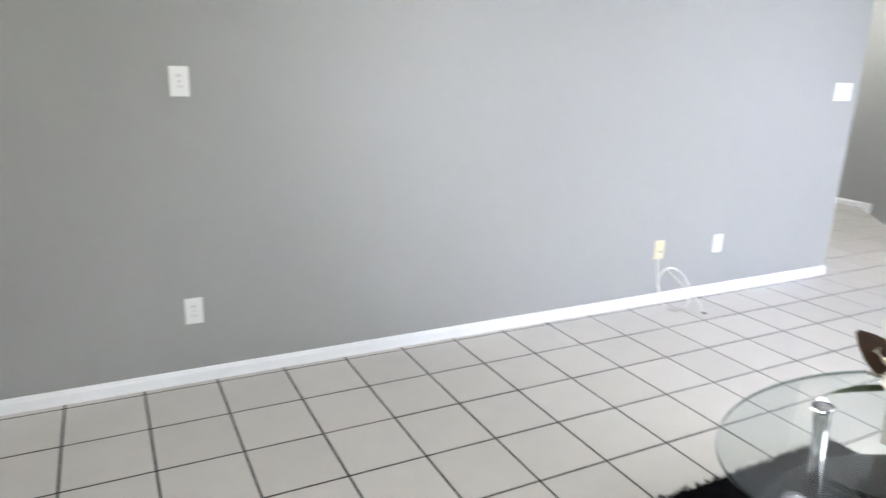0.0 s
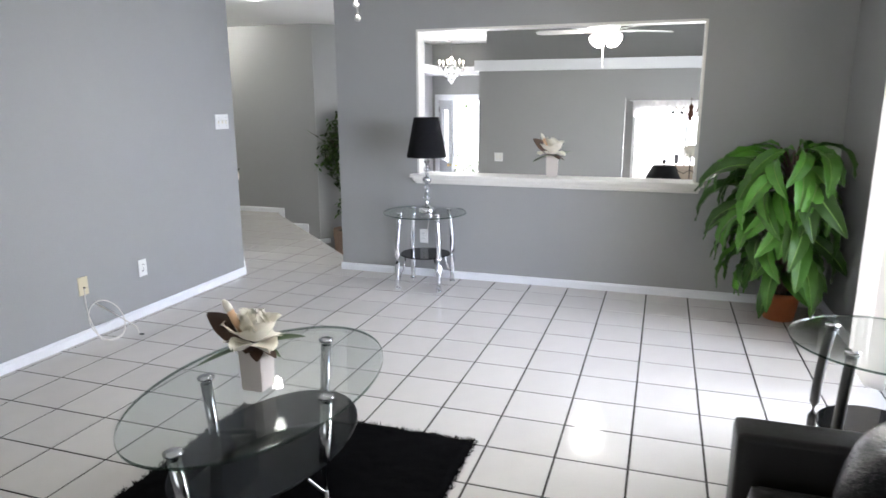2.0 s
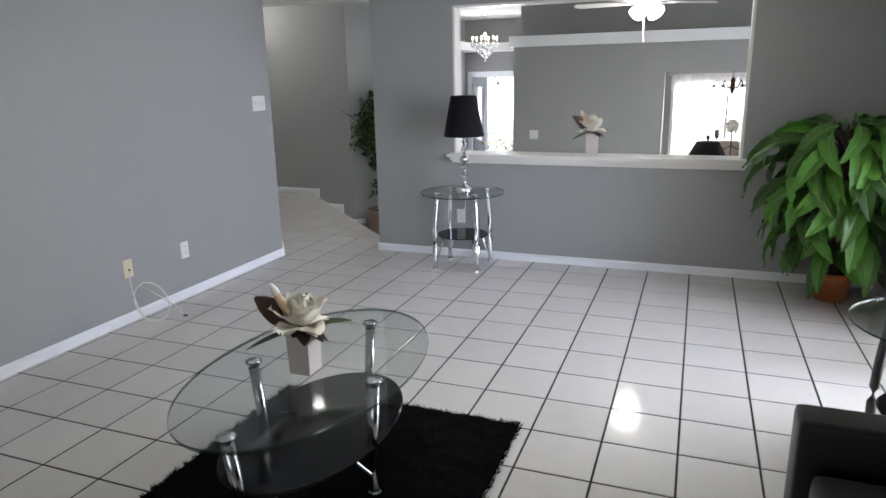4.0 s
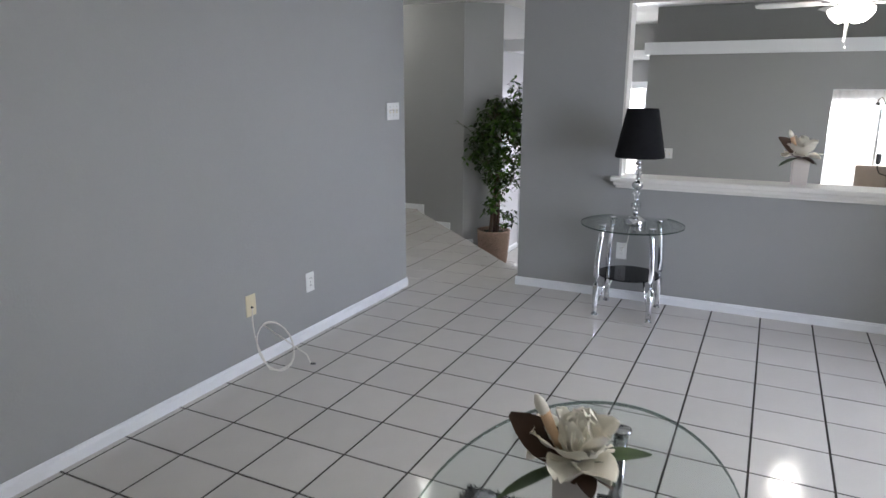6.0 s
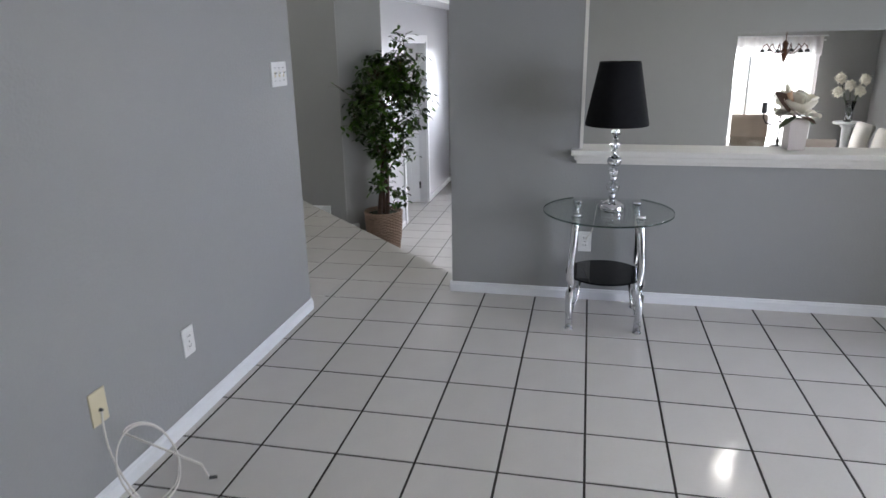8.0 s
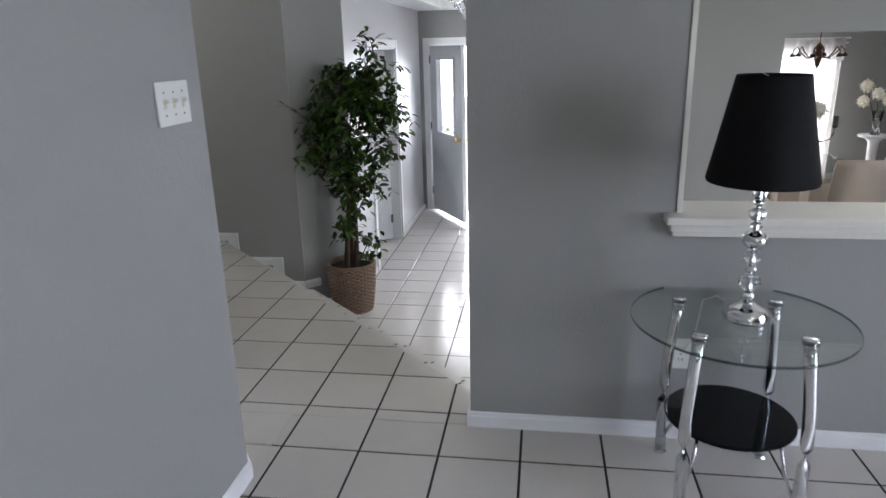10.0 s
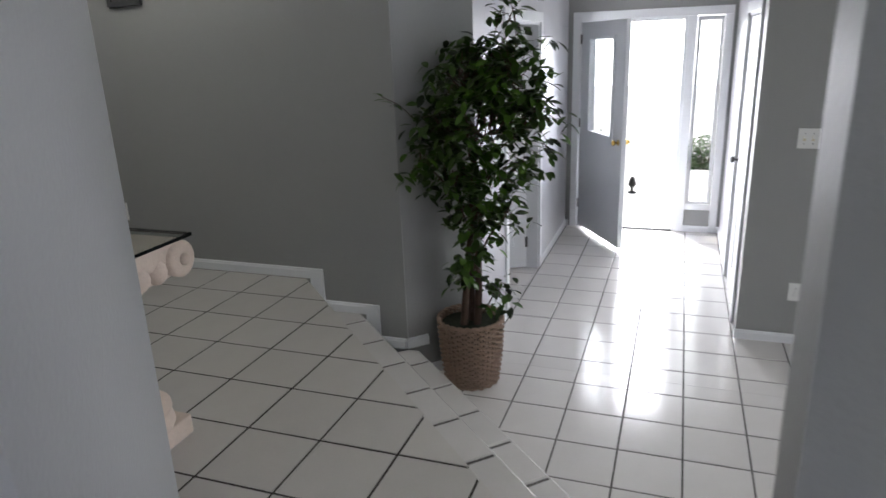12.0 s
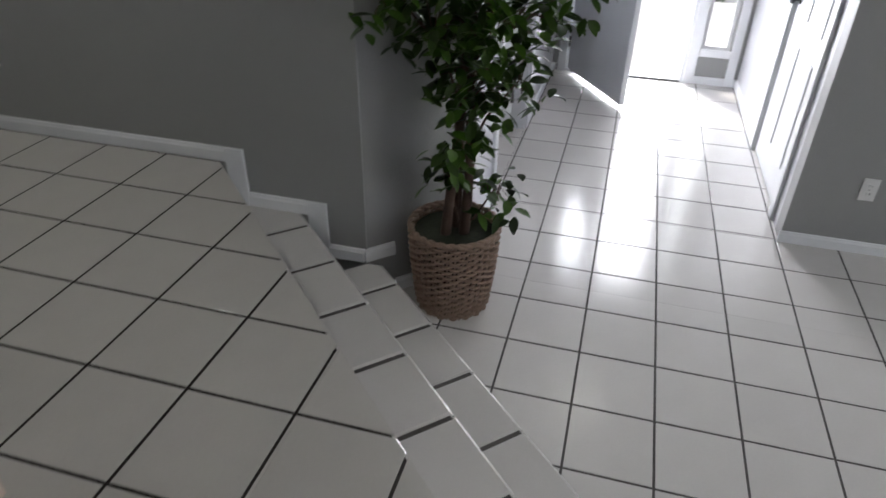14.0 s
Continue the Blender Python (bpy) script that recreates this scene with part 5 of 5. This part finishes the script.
cb2 = thing("candelabra", (TX, TY, TZ + 0.004), "black iron candelabra with candles and white flower ball", "candelabra")
part("base", lathe([(0.07, 0), (0.07, 0.006), (0.02, 0.016), (0.012, 0.04), (0.022, 0.06), (0.010, 0.09)], 24), IRON, cb2, smooth=True)
part("stem", tube([(0, 0, 0.08), (0, 0, 0.50)], 0.007, 8), IRON, cb2)
for s in (-1, 1):
    arm = part("arm", tube([(0, 0, 0.30), (0, s * 0.08, 0.25), (0, s * 0.16, 0.28), (0, s * 0.19, 0.34), (0, s * 0.19, 0.40)], 0.006, 8), IRON, cb2, smooth=True)
    part("cup", lathe([(0.01, 0.39), (0.03, 0.405), (0.03, 0.412)], 14, at=(0, s * 0.19, 0)), IRON, arm)
    part("candle", lathe([(0.028, 0.412), (0.028, 0.515), (0.004, 0.517)], 16, at=(0, s * 0.19, 0)), STEEL, arm, "dark grey candle")
bm = bmesh.new()
flower_ball(bm, (0, 0, 0.575), 0.095, random.Random(2))
part("flower_ball", bm, PETAL, cb2, "white silk flower ball", True)

dc = thing("dining_chandelier", (10.5, -0.46, 1.27), "dark bronze five-arm chandelier over the dining table", "chandelier")
part("stem", lathe([(0.005, -0.13), (0.02, -0.10), (0.04, -0.02), (0.025, 0.04), (0.035, 0.08), (0.008, 0.12)], 16), BRONZE, dc, smooth=True)
part("chain", tube([(0, 0, 0.11), (0, 0, 0.63)], 0.005, 6), BRONZE, dc)
part("canopy", lathe([(0.01, 0.58), (0.05, 0.60), (0.055, 0.63)], 18), BRONZE, dc, smooth=True)
for k in range(6):
    a = 2 * math.pi * k / 6 + 0.5
    c, s = math.cos(a), math.sin(a)
    arm = part("arm", tube([(0.02 * c, 0.02 * s, -0.01), (0.10 * c, 0.10 * s, -0.03), (0.17 * c, 0.17 * s, 0.03), (0.20 * c, 0.20 * s, 0.08), (0.235 * c, 0.235 * s, 0.05), (0.24 * c, 0.24 * s, 0.02)], 0.006, 8), BRONZE, dc, smooth=True)
    part("cup", lathe([(0.030, -0.015), (0.024, 0.008), (0.008, 0.022)], 14, at=(0.24 * c, 0.24 * s, 0)), IRON, arm, "small dark shade", True)

st = thing("corner_stand", (11.86, -1.72, LOW), "white round corner plant stand", "plant stand")
part("top", lathe([(0.17, 0.86), (0.18, 0.87), (0.18, 0.885), (0.17, 0.89)], 28), TRIM, st)
part("column", lathe([(0.13, 0), (0.13, 0.04), (0.06, 0.08), (0.05, 0.5), (0.06, 0.8), (0.11, 0.86)], 24), TRIM, st, smooth=True)
vs = thing("ball_flower_vase", (11.86, -1.72, LOW + 0.89), "glass vase of round white ball flowers on the stand", "flower vase")
part("vase", lathe([(0.05, 0), (0.055, 0.01), (0.04, 0.12), (0.07, 0.28), (0.066, 0.28), (0.036, 0.12), (0.03, 0.02)], 20), CRYSTAL, vs, smooth=True)
rnd = random.Random(11)
for dy, dz, dx in ((0.17, 0.58, 0.0), (-0.15, 0.56, 0.05), (0.06, 0.49, -0.06), (-0.06, 0.42, -0.08), (0.17, 0.40, 0.03)):
    fl_stem = part("stem", tube([(0, 0, 0.05), (dx * 0.5, dy * 0.4, 0.28), (dx, dy, dz)], 0.005, 6), LEAF_DARK, vs)
    bm = bmesh.new()
    flower_ball(bm, (dx, dy, dz), 0.072, rnd, 34)
    part("bloom", bm, PETAL, fl_stem, "round white bloom", True)

# ---------------- outdoors ----------------
struct("ground", boxes(((-300, -300, LOW - 0.3), (300, 300, LOW - 0.14))), GRASS, "green lawn around the house", "ground")
struct("porch", boxes(((FWX + 0.16, 0.9, LOW - 0.14), (15.0, 5.6, LOW - 0.03)), bevel=0.01), CONCRETE, "pale concrete porch at the front door", "pavement")
# made-up pavement over the lawn, kept pale to imitate the outdoor glare
struct("glare_pavement", boxes(((12.4, -26, LOW - 0.14), (33.9, 0.88, LOW - 0.10)), ((15.02, 0.9, LOW - 0.14), (33.9, 32, LOW - 0.10)), bevel=0.01), CONCRETE, "added wide pale pavement that whitens the outdoors", "pavement")
struct("patio", boxes(((0.0, -5.0, -0.6), (5.6, RWY - 0.13, -0.04)), bevel=0.01), CONCRETE, "pale concrete patio behind the glass door", "pavement")
# added emissive walls; their glow stands in for the overexposed outdoors
GLOWSKY = glow_mat("glowing_backdrop", (0.96, 0.97, 1.0), 6.5)
struct("backdrop", boxes(((34, -26, LOW - 0.14), (34.2, 32, 16)), ((-6, -16.2, LOW - 0.14), (16, -16, 12))), GLOWSKY, "added glowing backdrop for the blown-out outdoors", "backdrop")


def shrub(place, r, h, seed, label):
    o = thing("shrub", place, label, "shrub", "garden shrubs")
    rnd = random.Random(seed)
    bm, tw = bmesh.new(), bmesh.new()
    for k in range(14):
        a, u = rnd.uniform(0, 6.28), rnd.uniform(0.4, 1)
        tube([(0, 0, 0), (0.5 * r * u * math.cos(a), 0.5 * r * u * math.sin(a), h * 0.5 * u), (r * u * math.cos(a), r * u * math.sin(a), h * rnd.uniform(0.5, 0.95))], 0.01, 4, tw, taper=0.003)
    for k in range(900):
        a, u = rnd.uniform(0, 6.28), math.sqrt(rnd.random())
        z = h * rnd.uniform(0.08, 1) * (1 - 0.45 * u * u)
        d = rnd.uniform(0, 6.28)
        leaf(bm, (r * u * math.cos(a), r * u * math.sin(a), z), (math.cos(d), math.sin(d), rnd.uniform(-0.4, 0.9)), (0, 0, 1), rnd.uniform(0.06, 0.11), 0.045, 0.3, 0.2, 3)
    tagged(part("stemwork", tw, BARK, o), kind="stuff")
    tagged(part("foliage", bm, HEDGE, o, smooth=True), kind="stuff")


for k, (x, y, r, h) in enumerate(((15.6, 2.3, 0.36, 0.55), (15.75, 4.45, 0.65, 0.98), (16.3, 5.7, 0.6, 0.75))):
    shrub((x, y, LOW - 0.14), r, h, 30 + k, "green garden shrub in bright light beyond the porch")
tr = thing("garden_tree", (21, 8.1, LOW - 0.14), "sunlit garden tree across the front yard", "tree")
part("trunk", tube([(0, 0, 0), (0.1, 0.05, 1.2), (0.05, 0.1, 2.6)], 0.16, 10, taper=0.09), BARK, tr, smooth=True)
bm, tw = bmesh.new(), bmesh.new()
rnd = random.Random(77)
for k in range(26):
    a, el = rnd.uniform(0, 6.28), rnd.uniform(0.1, 1.2)
    ln = rnd.uniform(1.2, 2.2)
    e = Vector((math.cos(a) * math.cos(el) * ln, math.sin(a) * math.cos(el) * ln, 1.9 + math.sin(el) * ln * 0.9))
    tube([(0.05, 0.1, 2.3), tuple(e * 0.55 + Vector((0, 0, 1.1))), tuple(e)], 0.05, 5, tw, taper=0.012)
    for q in range(70):
        b = e + Vector((rnd.gauss(0, 0.36), rnd.gauss(0, 0.36), rnd.gauss(0, 0.28)))
        d = rnd.uniform(0, 6.28)
        leaf(bm, b, (math.cos(d), math.sin(d), rnd.uniform(-0.7, 0.4)), (0, 0, 1), rnd.uniform(0.14, 0.24), 0.09, 0.3, 0.2, 3)
part("limbs", tw, BARK, tr)
part("crown", bm, HEDGE, tr, smooth=True)
bt = thing("garden_ornament", (13.3, 3.2, LOW - 0.03), "small dark metal bird ornament on the porch", "ornament")
part("body", lathe([(0.05, 0), (0.055, 0.01), (0.015, 0.03), (0.02, 0.07), (0.05, 0.11), (0.035, 0.17), (0.012, 0.21)], 16), IRON, bt, smooth=True)
part("beak", tube([(0, 0, 0.19), (0, -0.04, 0.2)], 0.012, 6, taper=0.002), IRON, bt)

# ---------------- floors, steps and their tiles ----------------
P = 0.297
G = 0.0045        # half a joint
R2 = math.sqrt(2)


def floor_base(name, polys, z, grout, label):
    bm = bmesh.new()
    for poly in polys:
        prism(poly, z - 0.12, z - 0.0018, bm)
    return struct(name, bm, grout, label, "floor")


def lay(floor, x0, y0, cuts, i_range, j_range, z, material, near, thick=0.006):
    """Square tiles on a grid: each near tile a piece of its own, the rest one sheet. cuts: half planes (a, b, c) of each field."""
    half = P / 2 - G
    whole = done(prism([(-half, -half), (half, -half), (half, half), (-half, half)], -thick, 0, inset=0.0014, lip=0.0010), "tile", material)
    far = bmesh.new()
    for i in range(*i_range):
        for j in range(*j_range):
            cx, cy = x0 + P * (i + 0.5), y0 + P * (j + 0.5)
            for field in cuts:
                poly = [(cx - half, cy - half), (cx + half, cy - half), (cx + half, cy + half), (cx - half, cy + half)]
                for a, b, c in field:
                    if poly:
                        poly = clip(poly, a, b, c)
                if len(poly) < 3 or area(poly) < 4e-4:
                    continue
                dz = 0.0008 * (noise.random() - 0.5)
                if near(cx, cy):
                    full = area(poly) > (2 * half) ** 2 * 0.999
                    if full:
                        ob = new("tile", whole)
                        ob.matrix_basis = pose(cx, cy, z + dz, 0.10 * (noise.random() - 0.5), 0.10 * (noise.random() - 0.5), 0)
                    else:
                        mx = sum(p[0] for p in poly) / len(poly)
                        my = sum(p[1] for p in poly) / len(poly)
                        ob = new("tile", done(prism([(x - mx, y - my) for x, y in poly], -thick, 0, inset=0.0014, lip=0.0010), "tile", material))
                        ob.matrix_basis = pose(mx, my, z + dz)
                    ob.parent = floor
                else:
                    prism(poly, z - thick, z + dz, far, inset=0.0014, lip=0.0010)
    if far.verts:
        tagged(part("far_tiles", far, material, floor), kind="stuff")
    else:
        far.free()


rect = lambda x0, x1, y0, y1: [(-1, 0, -x0), (1, 0, x1), (0, -1, -y0), (0, 1, y1)]
s0 = STEPS[0]
floor = floor_base("floor", [
    [(-2.3, RWY - 0.12), (PWX, RWY - 0.12), (PWX, PWE), (PWX, LWY), (-2.3, LWY)],
    [(PWX, PWE), (PWE + s0 - 0.01, PWE), (BWX, BWX - s0 + 0.01), (BWX, 7.78), (5.56, 7.78), (5.56, 3.70), (PWX, LWY + 0.31)]], 0.0, GROUT, "white glazed tile floor with dark grout")
low = floor_base("floor_low", [
    [(PWX + T, -2.0), (FWL, -2.0), (FWL, 2.12), (FWL, 4.2), (PWX + T, 4.2)],
    [(FWL, 2.12), (FWX, 2.12), (FWX, FLY), (FWL, FLY)],
    [(FWL, -2.08), (12.2, -2.08), (12.2, 1.98), (FWL, 1.98)],
    [(8.6, FLY), (11.6, FLY), (11.6, 5.6), (8.6, 5.6)]], LOW, GROUT_LOW, "white glazed tile floor of the lower rooms")
# steps: three risers cut at 45 degrees
steps = floor_base("steps", [], 0, GROUT, "two diagonal white tiled steps between the floors")
n2 = (1 / R2, -1 / R2)


def uv_xy(u, v):
    """u along the nosings, v across them (v = (x - y) / root 2)."""
    return ((u + v) / R2, (u - v) / R2)


def diag(u0, u1, v0, v1):
    poly = [uv_xy(u0, v1), uv_xy(u1, v1), uv_xy(u1, v0), uv_xy(u0, v0)]
    poly = poly if area(poly) > 0 else poly[::-1]
    for cut in ((-1, 0, -(PWX + T + 0.001)), (1, 0, BWX - 0.001), (1, 1, A[0] + A[1] - 0.02 if v0 > 2.4 else 99)):
        if poly:
            poly = clip(poly, *cut)
    return poly


for k in (1, 2):
    z = LOW * k / 3
    v0, v1 = STEPS[k - 1] / R2, STEPS[k] / R2
    body = diag(5.0, 9.0, v0 - 0.05, v1 - 0.012)
    part("step_body", prism(body, LOW, z - 0.006), GROUT_LOW, steps)
    u = 7.695 - 0.297 * 8
    while u < 8.9:
        poly = diag(u + G, u + P - G, v0 - 0.002, v1)
        if len(poly) > 2 and area(poly) > 5e-4:
            part("tile", prism(poly, z - 0.014, z, inset=0.010, lip=0.009), TILE_LOW, steps)
        u += P
for k in (0, 1, 2):
    z = LOW * k / 3
    v = STEPS[k] / R2
    u = 7.695 - 0.297 * 8
    while u < 9.3:
        poly = diag(u + G / 2, u + P - G / 2, v - 0.02, v - 0.004)
        if len(poly) > 2 and area(poly) > 5e-4:
            part("riser_tile", prism(poly, z + LOW / 3 + 0.002, z - 0.015), TILE_LOW, steps)
        u += P
# the tiles of both floors
lay(floor, 4.339, 0.82, [
    rect(-2.3, PWX - 0.001, RWY - 0.1, LWY - 0.001),
    rect(PWX + 0.001, BWX - 0.001, PWE + 0.001, C2[1]) + [(1, -1, s0), (-0.538, 0.71, -0.4085)],
    rect(C2[0], BWX - 0.001, C2[1], 7.78) + [(1, -1, s0)],
    rect(5.0, PWX, LWY, C2[1]) + [(-0.538, 0.71, -0.4085)]], (-24, 13), (-8, 24), 0.0, TILE,
    lambda x, y: (0.6 < x < PWX and -0.6 < y < LWY) or (x >= PWX - 0.2 and y < 5.0))
lay(low, 7.827, 3.148, [
    rect(PWX + T, B[0], -2.0, 4.2) + [(-1, 1, -STEPS[2] + 0.02), (1, 1, A[0] + A[1])],
    rect(B[0], FWL - 0.001, -2.0, FLY),
    rect(FWL + 0.001, FWX - 0.001, 2.13, FLY - 0.001),
    rect(FWL + 0.001, 12.2, -2.0, 1.98),
    rect(8.98, 11.6, FLY + 0.001, 5.6)], (-8, 15), (-18, 9), LOW, TILE_LOW,
    lambda x, y: x > 6.6 and 2.0 < y < FLY)
